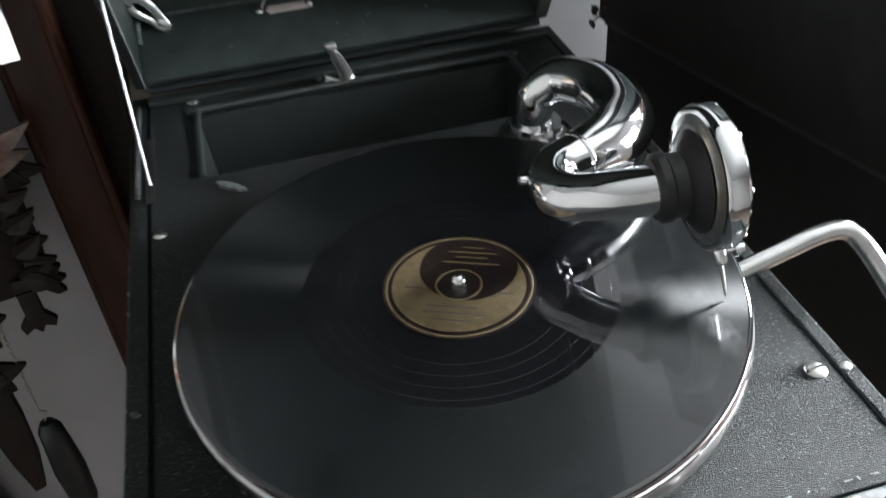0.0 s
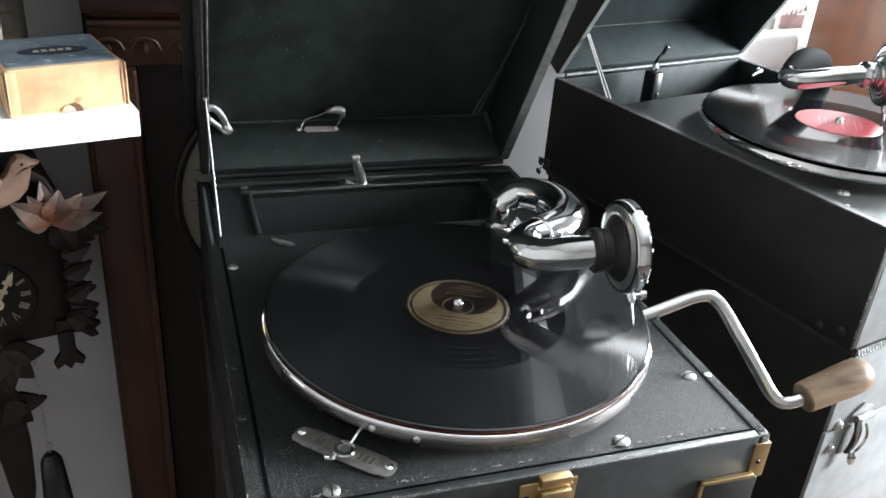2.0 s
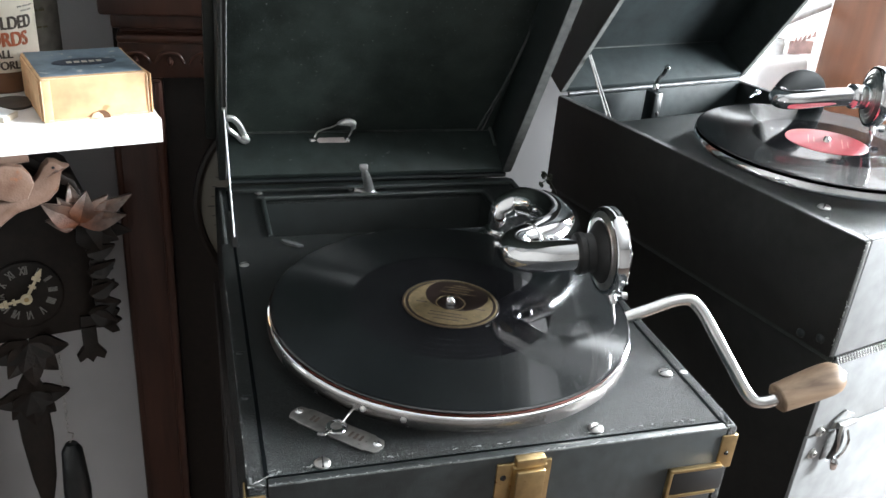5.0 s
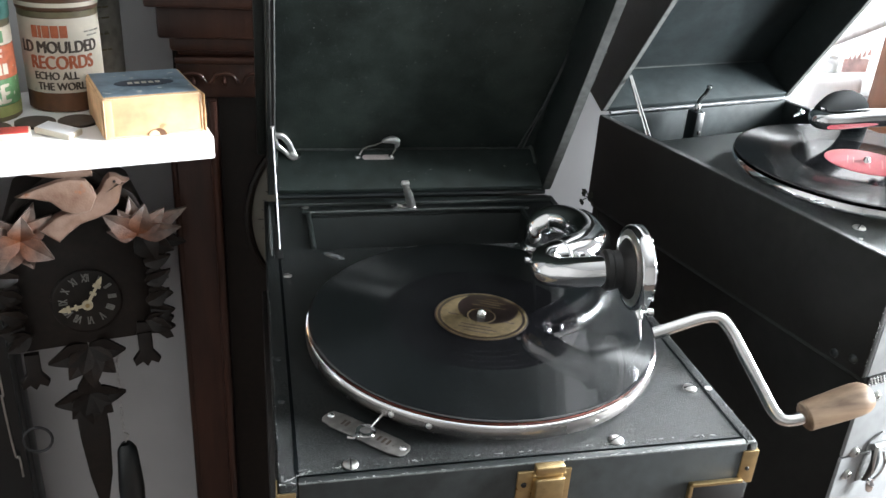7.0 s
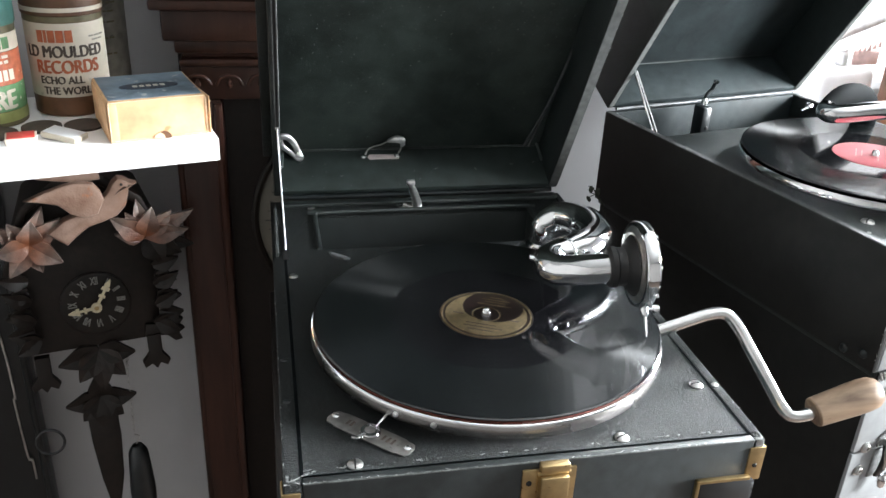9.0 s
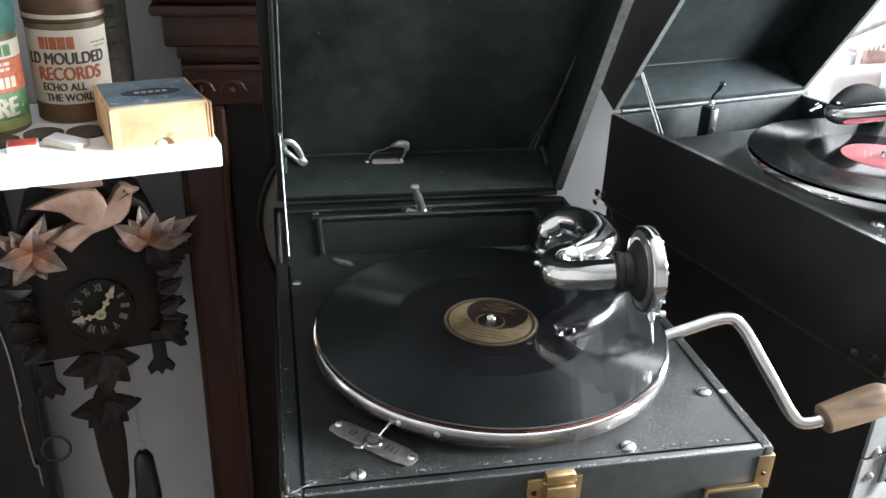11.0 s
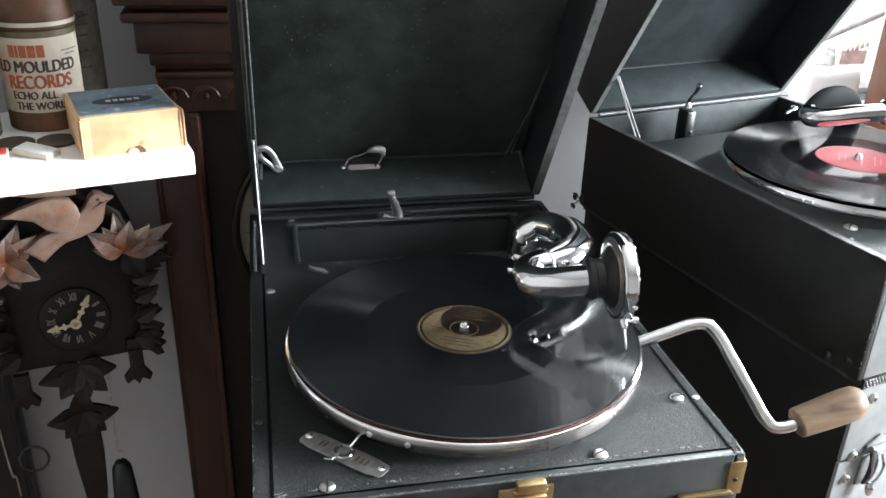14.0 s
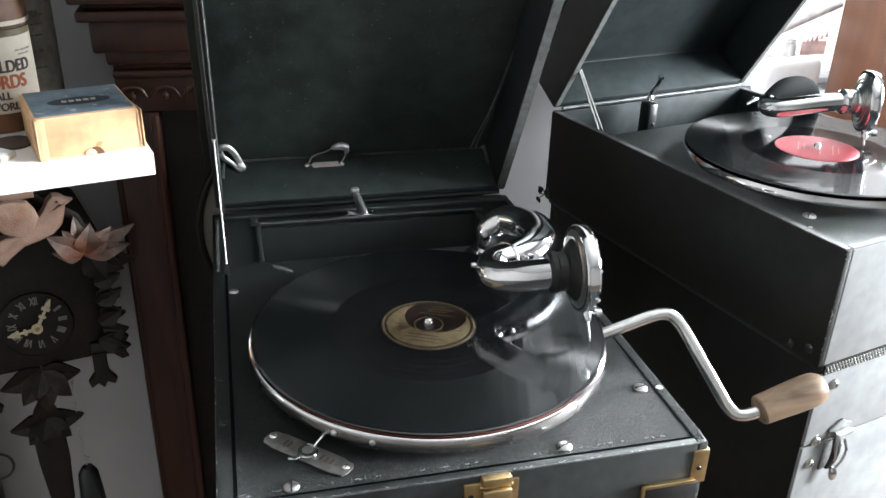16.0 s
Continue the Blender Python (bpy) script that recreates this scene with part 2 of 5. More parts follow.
def smooth(bm, angle=35):
    for f in bm.faces:
        f.smooth = True
    lim = radians(angle)
    for e in bm.edges:
        if len(e.link_faces) == 2:
            e.smooth = e.calc_face_angle(0) < lim


def mesh_object(name, bm, mat):
    bmesh.ops.recalc_face_normals(bm, faces=bm.faces)
    smooth(bm)
    me = bpy.data.meshes.new(name)
    bm.to_mesh(me)
    bm.free()
    for m in mat if isinstance(mat, (list, tuple)) else (mat,):
        me.materials.append(m)
    return new(name, me)


def thing(name, m, label, category, group="", kind=""):
    ob = new(name)
    ob.empty_display_size = 0.02
    ob.matrix_basis = m
    ROOT[ob] = m.copy()
    return tagged(ob, label, category, group, kind)


def part(name, bm, mat, parent, label="", at=None):
    """One mesh under a thing or part. Shapes are given in the root's axes; at: a pose inside the root."""
    if at is not None:
        bm.transform(at)
    ob = mesh_object(name, bm, mat)
    ob.parent = parent
    if label:
        tagged(ob, label)
    return ob


def solid(name, bm, mat, label, category, group="", kind=""):
    """A thing that is one mesh in world axes."""
    return tagged(mesh_object(name, bm, mat), label, category, group, kind)


def box(x0, x1, y0, y1, z0, z1, bevel=0.0, seg=2, bm=None):
    b = bmesh.new()
    bmesh.ops.create_cube(b, size=1.0)
    b.transform(Matrix.Translation(((x0 + x1) / 2, (y0 + y1) / 2, (z0 + z1) / 2)) @ Matrix.Diagonal((x1 - x0, y1 - y0, z1 - z0, 1)))
    if bevel:
        bmesh.ops.bevel(b, geom=list(b.edges), offset=bevel, segments=seg, affect="EDGES", profile=0.5)
    return join(bm, b)


def join(bm, b):
    if bm is None:
        return b
    me = bpy.data.meshes.new("tmp")
    b.to_mesh(me)
    b.free()
    bm.from_mesh(me)
    bpy.data.meshes.remove(me)
    return bm


def lathe(profile, seg=64, bm=None, at=None):
    """Turned about z from (radius, height) pairs."""
    b = bmesh.new()
    rings = []
    for r, z in profile:
        if r < 1e-6:
            rings.append([b.verts.new((0, 0, z))])
        else:
            rings.append([b.verts.new((r * math.cos(2 * math.pi * k / seg), r * math.sin(2 * math.pi * k / seg), z)) for k in range(seg)])
    for a, c in zip(rings, rings[1:]):
        for k in range(seg):
            j = (k + 1) % seg
            if len(a) == 1 and len(c) == 1:
                continue
            if len(a) == 1:
                b.faces.new((a[0], c[k], c[j]))
            elif len(c) == 1:
                b.faces.new((a[k], a[j], c[0]))
            else:
                b.faces.new((a[k], a[j], c[j], c[k]))
    if at is not None:
        b.transform(at)
    return join(bm, b)


def spline(pts, per=8):
    """A smooth run through points (Catmull-Rom); each point may carry a radius as its fourth number."""
    P = [np.array(p, float) for p in pts]
    P = [2 * P[0] - P[1]] + P + [2 * P[-1] - P[-2]]
    out = []
    for i in range(1, len(P) - 2):
        for k in range(per):
            t = k / per
            out.append(0.5 * (2 * P[i] + (P[i + 1] - P[i - 1]) * t + (2 * P[i - 1] - 5 * P[i] + 4 * P[i + 1] - P[i + 2]) * t * t
                              + (3 * P[i] - P[i - 1] - 3 * P[i + 1] + P[i + 2]) * t ** 3))
    return out + [P[-2]]


def tube(pts, radius=None, seg=20, per=8, bm=None, flat=1.0, straight=False):
    run = [np.array(p, float) for p in pts] if straight else spline(pts, per)
    b = bmesh.new()
    rings, up = [], None
    for i, p in enumerate(run):
        a, c = run[max(i - 1, 0)][:3], run[min(i + 1, len(run) - 1)][:3]
        d = Vector(c - a).normalized()
        if up is None:
            up = Vector((0, 0, 1)) if abs(d.z) < 0.9 else Vector((0, 1, 0))
        up = (up - d * up.dot(d)).normalized()
        side = d.cross(up)
        r = radius if radius else p[3]
        rings.append([b.verts.new(Vector(p[:3]) + (side * math.cos(2 * math.pi * k / seg) + up * flat * math.sin(2 * math.pi * k / seg)) * r) for k in range(seg)])
    for a, c in zip(rings, rings[1:]):
        for k in range(seg):
            b.faces.new((a[k], a[(k + 1) % seg], c[(k + 1) % seg], c[k]))
    b.faces.new(rings[0][::-1])
    b.faces.new(rings[-1])
    return join(bm, b)


def prism(outline, z0, z1, bevel=0.0, bm=None, at=None):
    """A flat outline (x, y) given thickness along z."""
    b = bmesh.new()
    low = [b.verts.new((x, y, z0)) for x, y in outline]
    f = b.faces.new(low)
    ext = bmesh.ops.extrude_face_region(b, geom=[f])
    bmesh.ops.translate(b, verts=[v for v in ext["geom"] if isinstance(v, bmesh.types.BMVert)], vec=(0, 0, z1 - z0))
    if bevel:
        edges = [e for e in b.edges if abs(e.verts[0].co.z - z1) < 1e-7 and abs(e.verts[1].co.z - z1) < 1e-7]
        bmesh.ops.bevel(b, geom=edges, offset=bevel, segments=2, affect="EDGES", profile=0.5)
    if at is not None:
        b.transform(at)
    return join(bm, b)


def screw(parent, x, y, z, r=0.004, mat=None, turn=0.0, at=None, name="screw"):
    """A slotted round-head screw standing out of a surface along z."""
    m = Matrix.Translation((x, y, z)) @ Matrix.Rotation(turn, 4, "Z")
    b = lathe([(r, 0), (r * 0.98, r * 0.14), (r * 0.80, r * 0.32), (r * 0.45, r * 0.42), (0, r * 0.45)], 18)
    b.transform(m)
    head = part(name, b, mat or nickel, parent, at=at)
    if r > 0.003:
        slot = box(-r * 0.92, r * 0.92, -r * 0.10, r * 0.10, r * 0.20, r * 0.47)
        slot.transform(m)
        part("screw_slot", slot, black_paint, head, at=at)
    return head


def scuffs(parent, a, b, n, seed, wide=0.0008, at=None):
    """Bare fibres of many lengths along a rubbed edge from a to b."""
    rng = np.random.default_rng(seed)
    a, b = Vector(a), Vector(b)
    d = (b - a).normalized()
    bm = bmesh.new()
    for k in range(n):
        q = a + (b - a) * float(rng.random() ** 1.0)
        half = d * float(rng.uniform(0.0002, 0.0014) * (2.6 if rng.random() < 0.10 else 1.0))
        half = half + Vector(tuple(float(v) for v in rng.normal(0, 0.0003, 3)))
        off = Vector(tuple(float(v) for v in rng.normal(0, wide * 0.45, 3)))
        r = float(rng.uniform(0.00012, 0.00036))
        tube([tuple(q + off - half) + (r * 0.5,), tuple(q + off * 0.4) + (r,), tuple(q + off + half) + (r * 0.4,)], None, 5, 1, bm=bm)
    return tagged(part("scuffed_fibre", bm, scuff_pale, parent, at=at), "pale rubbed fibres along the edge", kind="stuff")


# ---- the open portable gramophone ----
HW, HL, FRONT, BACK, BOTTOM = 0.147, 0.1512, -0.142, 0.273, -0.095
gram = thing("portable_gramophone", pose(0, 0, 0), "open black leatherette portable gramophone with chrome fittings", "gramophone")
part("side_panel", box(-HL, -0.1405, FRONT, BACK, BOTTOM, 0.0, 0.0009), deck_cloth, gram)
part("side_panel", box(0.1405, HW, FRONT, BACK, BOTTOM, 0.0, 0.0009), deck_cloth, gram)
part("front_panel", box(-0.1405, 0.1405, FRONT, -0.1355, BOTTOM, 0.0, 0.0015), front_cloth, gram)
part("back_panel", box(-0.1405, 0.1405, 0.2665, BACK, BOTTOM, 0.0, 0.0015), leather, gram)
part("base_board", box(-0.140, 0.140, -0.135, 0.266, BOTTOM + 0.002, BOTTOM + 0.008), inner_black, gram)


def deck_with_mouth():
    """The motor board, with the horn's mouth cut through it behind the turntable."""
    b = bmesh.new()
    xs, ys = [-0.1400, -0.110, 0.105, 0.1400], [-0.1350, 0.160, 0.242, 0.266]
    grid = [[b.verts.new((x, y, -0.0002)) for y in ys] for x in xs]
    for i in range(3):
        for j in range(3):
            if (i, j) != (1, 1):
                b.faces.new((grid[i][j], grid[i + 1][j], grid[i + 1][j + 1], grid[i][j + 1]))
    ext = bmesh.ops.extrude_face_region(b, geom=list(b.faces))
    bmesh.ops.translate(b, verts=[v for v in ext["geom"] if isinstance(v, bmesh.types.BMVert)], vec=(0, 0, -0.006))
    return b


part("motor_board", deck_with_mouth(), deck_cloth, gram)
mouth = bmesh.new()
top = [(-0.110, 0.160, -0.006), (0.105, 0.160, -0.006), (0.105, 0.242, -0.006), (-0.110, 0.242, -0.006)]
low = [(-0.104, 0.168, -0.085), (0.099, 0.168, -0.085), (0.098, 0.225, -0.080), (-0.103, 0.225, -0.080)]
tv, lv = [mouth.verts.new(p) for p in top], [mouth.verts.new(p) for p in low]
for k in range(4):
    mouth.faces.new((tv[k], tv[(k + 1) % 4], lv[(k + 1) % 4], lv[k]))
mouth.faces.new(lv)
part("horn_mouth", mouth, mouth_black, gram, "dark recessed horn mouth")
lip = tube([(-0.110, 0.160, 0), (-0.110, 0.225, 0), (-0.1085, 0.2375, 0), (-0.098, 0.242, 0), (0.093, 0.242, 0), (0.1035, 0.2375, 0), (0.105, 0.225, 0), (0.105, 0.160, 0)],
           0.0022, 10, 4)
part("mouth_lip", lip, leather, gram)
part("hinge_rail", box(-0.1400, 0.1400, 0.2545, 0.266, 0.0, 0.0042, 0.0015), leather, gram)
# raised seams where the covering laps over the board
part("seam", box(-0.1416, -0.1394, -0.1352, 0.262, -0.0004, 0.0002), neck_black, gram)
part("seam", box(0.1390, 0.1402, -0.1352, 0.262, -0.0004, 0.0002), neck_black, gram)
part("seam", box(-0.1396, 0.1390, -0.1358, -0.1350, -0.0004, 0.0003), neck_black, gram)
for x in (-HL, HW):
    part("corner_cap", tube([(x * 0.952, FRONT + 0.0018, -0.0004), (x * 0.985, FRONT + 0.0020, -0.0004), (x * 0.988, FRONT + 0.0075, -0.0004)], 0.0013, 10, 5), worn_edge, gram, "scuffed leatherette corner")
for x, y, a in ((-0.1095, -0.129, 1.5), (0.0566, -0.1276, 0.4), (0.1305, -0.080, 0.1), (-0.135, 0.112, 0.3), (-0.112, 0.2555, 0.8)):
    screw(gram, x, y, -0.0003, 0.0048 if y < 0 else 0.0038, turn=a)
for x, y in ((0.1437, -0.0815), (-0.1465, -0.062), (-0.1465, -0.013), (0.1437, 0.04)):
    screw(gram, x, y, -0.0006, 0.0028, mat=inner_black if x < 0 else nickel, name="rim_screw")

part("worn_edge_line", tube([(-0.140, FRONT + 0.0004, -0.0004), (-0.05, FRONT + 0.0003, -0.0003), (0.06, FRONT + 0.0004, -0.0005), (0.140, FRONT + 0.0004, -0.0004)], 0.0007, 6, 6), worn_edge, gram)
part("worn_edge_line", tube([(HW - 0.0004, FRONT + 0.012, -0.0004), (HW - 0.0004, 0.05, -0.0004), (HW - 0.0004, 0.20, -0.0004)], 0.0006, 6, 6), worn_edge, gram)
scuffs(gram, (-0.1505, FRONT + 0.0008, 0.0), (0.146, FRONT + 0.0008, 0.0), 90, 3)
scuffs(gram, (-0.140, FRONT + 0.0110, 0.0004), (0.138, FRONT + 0.0110, 0.0004), 60, 4, 0.0007)
scuffs(gram, (HW - 0.0006, FRONT + 0.004, 0.0), (HW - 0.0006, 0.20, 0.0), 60, 5)
scuffs(gram, (-HL + 0.0006, FRONT + 0.002, 0.0), (-HL + 0.0006, 0.10, 0.0), 26, 6)
scuffs(gram, (-0.1507, FRONT + 0.001, 0.0002), (-0.1330, FRONT + 0.0100, 0.0004), 26, 7, 0.0014)
scuffs(gram, (0.1420, FRONT + 0.001, 0.0002), (0.1470, FRONT + 0.0120, 0.0002), 16, 8, 0.0012)
# brass corners, catch and handle bracket on the front
for s, dx in ((1, 0.0), (-1, -0.0042)):
    b = box(min(s * 0.1375, s * 0.1486), max(s * 0.1375, s * 0.1486), FRONT - 0.0012, FRONT + 0.0003, -0.031, -0.0055, 0.0006)
    b = box(min(s * 0.1472, s * 0.1486), max(s * 0.1472, s * 0.1486), FRONT - 0.001, FRONT + 0.012, -0.031, -0.0055, 0.0006, bm=b)
    part("corner_plate", b, brass, gram, "gilt brass corner plate", at=Matrix.Translation((dx, 0, 0)))
    part("rivet", lathe([(0.0016, 0), (0.0012, 0.0009), (0, 0.0011)], 10), black_paint, gram, at=Matrix.Translation((s * 0.1425 + dx, FRONT - 0.0012, -0.019)) @ Matrix.Rotation(radians(90), 4, "X"))
catch = part("front_catch", box(-0.0115, 0.0225, FRONT - 0.0018, FRONT + 0.0003, -0.040, -0.0050, 0.0008), brass, gram, "brass catch plate")
part("tongue", box(-0.0022, 0.0160, FRONT - 0.0075, FRONT - 0.0015, -0.0042, 0.0018, 0.0012), brass, catch)
b = box(-0.0022, 0.0160, FRONT - 0.0095, FRONT - 0.0015, -0.038, -0.0058, 0.0016)
part("lever", b, brass, catch)
part("hinge_pin", tube([(-0.0035, FRONT - 0.0052, -0.0050), (0.0172, FRONT - 0.0052, -0.0050)], 0.0012, 8, 2), brass, catch)
part("rivet", lathe([(0.002, 0), (0.0015, 0.001), (0, 0.0012)], 10), black_paint, catch, at=Matrix.Translation((-0.0072, FRONT - 0.0017, -0.0145)) @ Matrix.Rotation(radians(90), 4, "X"))
hb = box(0.1035, 0.1045 + 0.036, FRONT - 0.004, FRONT - 0.0002, -0.0285, -0.0260, 0.0008)
hb = box(0.1035, 0.1062, FRONT - 0.004, FRONT - 0.0002, -0.052, -0.0260, 0.0008, bm=hb)
hb = box(0.1035, 0.140, FRONT - 0.004, FRONT - 0.0002, -0.0485, -0.0460, 0.0008, bm=hb)
handle = part("carry_handle_bracket", hb, brass, gram, "brass bracket holding the black carry strap")
part("strap", box(0.1062, 0.143, FRONT - 0.0035, FRONT - 0.0006, -0.046, -0.0285, 0.001), rubber, handle)

# speed plate with its lever
plate_m = Matrix.Translation((-0.0975, -0.102, 0.0)) @ Matrix.Rotation(math.atan2(-0.038, 0.040), 4, "Z")
outline = [(-0.0310, -0.0030), (-0.0290, -0.0062), (-0.0240, -0.0066), (-0.0225, -0.0076), (0.0225, -0.0076), (0.0240, -0.0066), (0.0290, -0.0062), (0.0310, -0.0030), (0.0310, 0.0030), (0.0290, 0.0062), (0.0240, 0.0066), (0.0225, 0.0076), (-0.0225, 0.0076), (-0.0240, 0.0066), (-0.0290, 0.0062), (-0.0310, 0.0030)]
plate = part("speed_plate", prism(outline, 0.0001, 0.0010, 0.0003), dull_nickel, gram, "nickel speed plate with a lever", at=plate_m)
for x in (-0.0272, 0.0272):
    part("rivet", lathe([(0.0026, 0.0009), (0.0024, 0.0016), (0.001, 0.0022), (0, 0.0023)], 12), chrome, plate, at=plate_m @ Matrix.Translation((x, 0.001, 0)))
for x in (-0.017, -0.014, 0.010, 0.0135, 0.017):
    part("engraved_bar", box(x - 0.0008, x + 0.0008, -0.002, 0.003, 0.0009, 0.00115), ink_brown, plate, at=plate_m)
lever = lathe([(0.0035, 0.001), (0.0064, 0.001), (0.0066, 0.0025), (0.0060, 0.0034), (0.0035, 0.0034), (0.0035, 0.001)], 28)
lever = tube([(0.004, 0.003, 0.003), (0.0125, 0.0115, 0.006), (0.0190, 0.0160, 0.0105), (0.0205, 0.0165, 0.0112)], 0.0009, 8, 4, bm=lever, flat=0.8)
lever = tube([(-0.004, -0.003, 0.003), (-0.0085, -0.0075, 0.0042), (-0.0125, -0.0078, 0.0055)], 0.0014, 8, 4, bm=lever)
part("speed_lever", lever, chrome, plate, at=Matrix.Translation((-0.0975, -0.1025, 0.0)))
part("brake_shoe", prism([(-0.011, 0.001), (-0.006, -0.0025), (0.006, -0.0030), (0.010, 0.000), (0.003, 0.0022), (-0.008, 0.0030)], 0.0, 0.0022, 0.0006), felt_grey, gram, "grey felt brake pad",
     at=Matrix.Translation((-0.0940, 0.1430, 0)) @ Matrix.Rotation(-0.6, 4, "Z"))

# turntable
REC_Z = 0.0185
tt = part("turntable", lathe([(0.0, 0.004), (0.118, 0.004), (0.1245, 0.0042), (0.1268, 0.0052), (0.1272, 0.0075), (0.1272, 0.0125), (0.1262, 0.0146), (0.1235, 0.0152), (0.0, 0.0152)], 160), platter_rim, gram, "nickel-plated turntable rim")
part("rim_bead", lathe([(0.1250, 0.0146), (0.1258, 0.0154), (0.1266, 0.0150), (0.1270, 0.0142)], 160), chrome, tt, "bright top bead of the rim")
part("felt_mat", lathe([(0.0, 0.0151), (0.1240, 0.0151), (0.1243, 0.0158), (0.1236, 0.0164), (0.0, 0.0164)], 128), felt, tt, "red felt edge")
part("spindle", lathe([(0.0036, 0.0), (0.0036, 0.0205), (0.0030, 0.0228), (0.0016, 0.0242), (0, 0.0246)], 20), chrome, tt)
part("bearing_post", lathe([(0.02, -0.004), (0.02, 0.004), (0.0, 0.0042)], 24), inner_black, tt)
for k in range(2):
    a = 4.02 + 0.20 * k
    part("speed_mark", lathe([(0.0018, -0.001), (0.0020, 0.0004), (0.0012, 0.0014), (0, 0.0016)], 12, at=Matrix.Rotation(radians(90), 4, "X")), bright_nickel, tt, "small bright stud on the rim", at=Matrix.Rotation(a, 4, "Z") @ Matrix.Translation((0.1273, 0, 0.010)) @ Matrix.Rotation(radians(90), 4, "Z"))


def record(m, r, label_r, label_mat, group, label, split):
    rec = thing("gramophone_record", m, label, "record", group)
    prof = [(0.0, -0.0019), (r * 0.995, -0.0019), (r, -0.0012), (r, -0.0004), (r * 0.996, 0.0), (r * 0.985, 0.0001)]
    b = lathe(prof, 160)
    part("rim", b, record_plain, rec)
    part("playing_surface", lathe([(r * 0.985, 0.00005), (r * 0.985, 0.0003), (r * 0.565, 0.0003), (r * 0.565, 0.00005)], 160), record_grooves, rec, "grooved black shellac")
    part("run_out", lathe([(r * 0.565, 0.00005), (r * 0.565, 0.00022), (label_r, 0.00022), (label_r, 0.00005)], 128), record_plain if split else record_worn, rec, "smooth run-out band")
    for q in (0.535, 0.485, 0.435, 0.385):
        part("run_out_groove", lathe([(r * q - 0.00016, 0.00019), (r * q, 0.00026), (r * q + 0.00016, 0.00019)], 128), record_grooves, rec)
    lab = part("paper_label", lathe([(label_r, 0.0001), (label_r, 0.0005), (0.0037, 0.0005), (0.0037, 0.0001)], 96), label_mat, rec, "paper label")
    part("label_ring", lathe([(label_r - 0.0026, 0.00045), (label_r - 0.0022, 0.00062), (label_r - 0.0014, 0.00062), (label_r - 0.0010, 0.00045)], 96), gold_paper if split else red_paper, lab)
    return rec, lab


RL = 0.0345
rec, lab = record(pose(0, 0, REC_Z, 0, 0, -25), 0.1255, RL, dark_paper, "records", "black shellac record with a gold and dark label, on the turntable", True)
# gold field with a curved edge on the label, and the print on it
R1 = RL - 0.0044
DR, DD, DA = 0.0225, 0.0125, radians(78)
open_a = math.acos((R1 * R1 + DD * DD - DR * DR) / (2 * R1 * DD))
edge = [(R1 * math.cos(DA + a), R1 * math.sin(DA + a)) for a in np.linspace(open_a, 2 * math.pi - open_a, 60)]
inner_a = math.atan2(R1 * math.sin(open_a), R1 * math.cos(open_a) - DD)
back = [(DD * math.cos(DA) + DR * math.cos(DA + a), DD * math.sin(DA) + DR * math.sin(DA + a)) for a in np.linspace(2 * math.pi - inner_a, inner_a, 40)]
part("gold_field", prism(edge + back, 0.00048, 0.00064), gold_paper, lab, "gilt half of the label")
for k, (x, y, w) in enumerate(((-0.001, -0.0150, 0.022), (0.001, -0.0190, 0.028), (0.0, -0.0232, 0.018), (-0.020, -0.004, 0.008), (0.0215, -0.004, 0.007))):
    part("print_bar", box(x - w / 2, x + w / 2, y - 0.0006, y + 0.0006, 0.0006, 0.00070), ink_brown, lab)
for k, (x, y, w) in enumerate(((0.003, 0.026, 0.010), (0.003, 0.0225, 0.022), (0.003, 0.0190, 0.015), (0.003, 0.0150, 0.026))):
    part("print_bar", box(x - w / 2, x + w / 2, y - 0.0005, y + 0.0005, 0.00048, 0.00058), gold_paper, lab)
part("label_circle", lathe([(0.0095, 0.0005), (0.0098, 0.0007), (0.0104, 0.0007), (0.0107, 0.0005)], 48), gold_paper, lab)


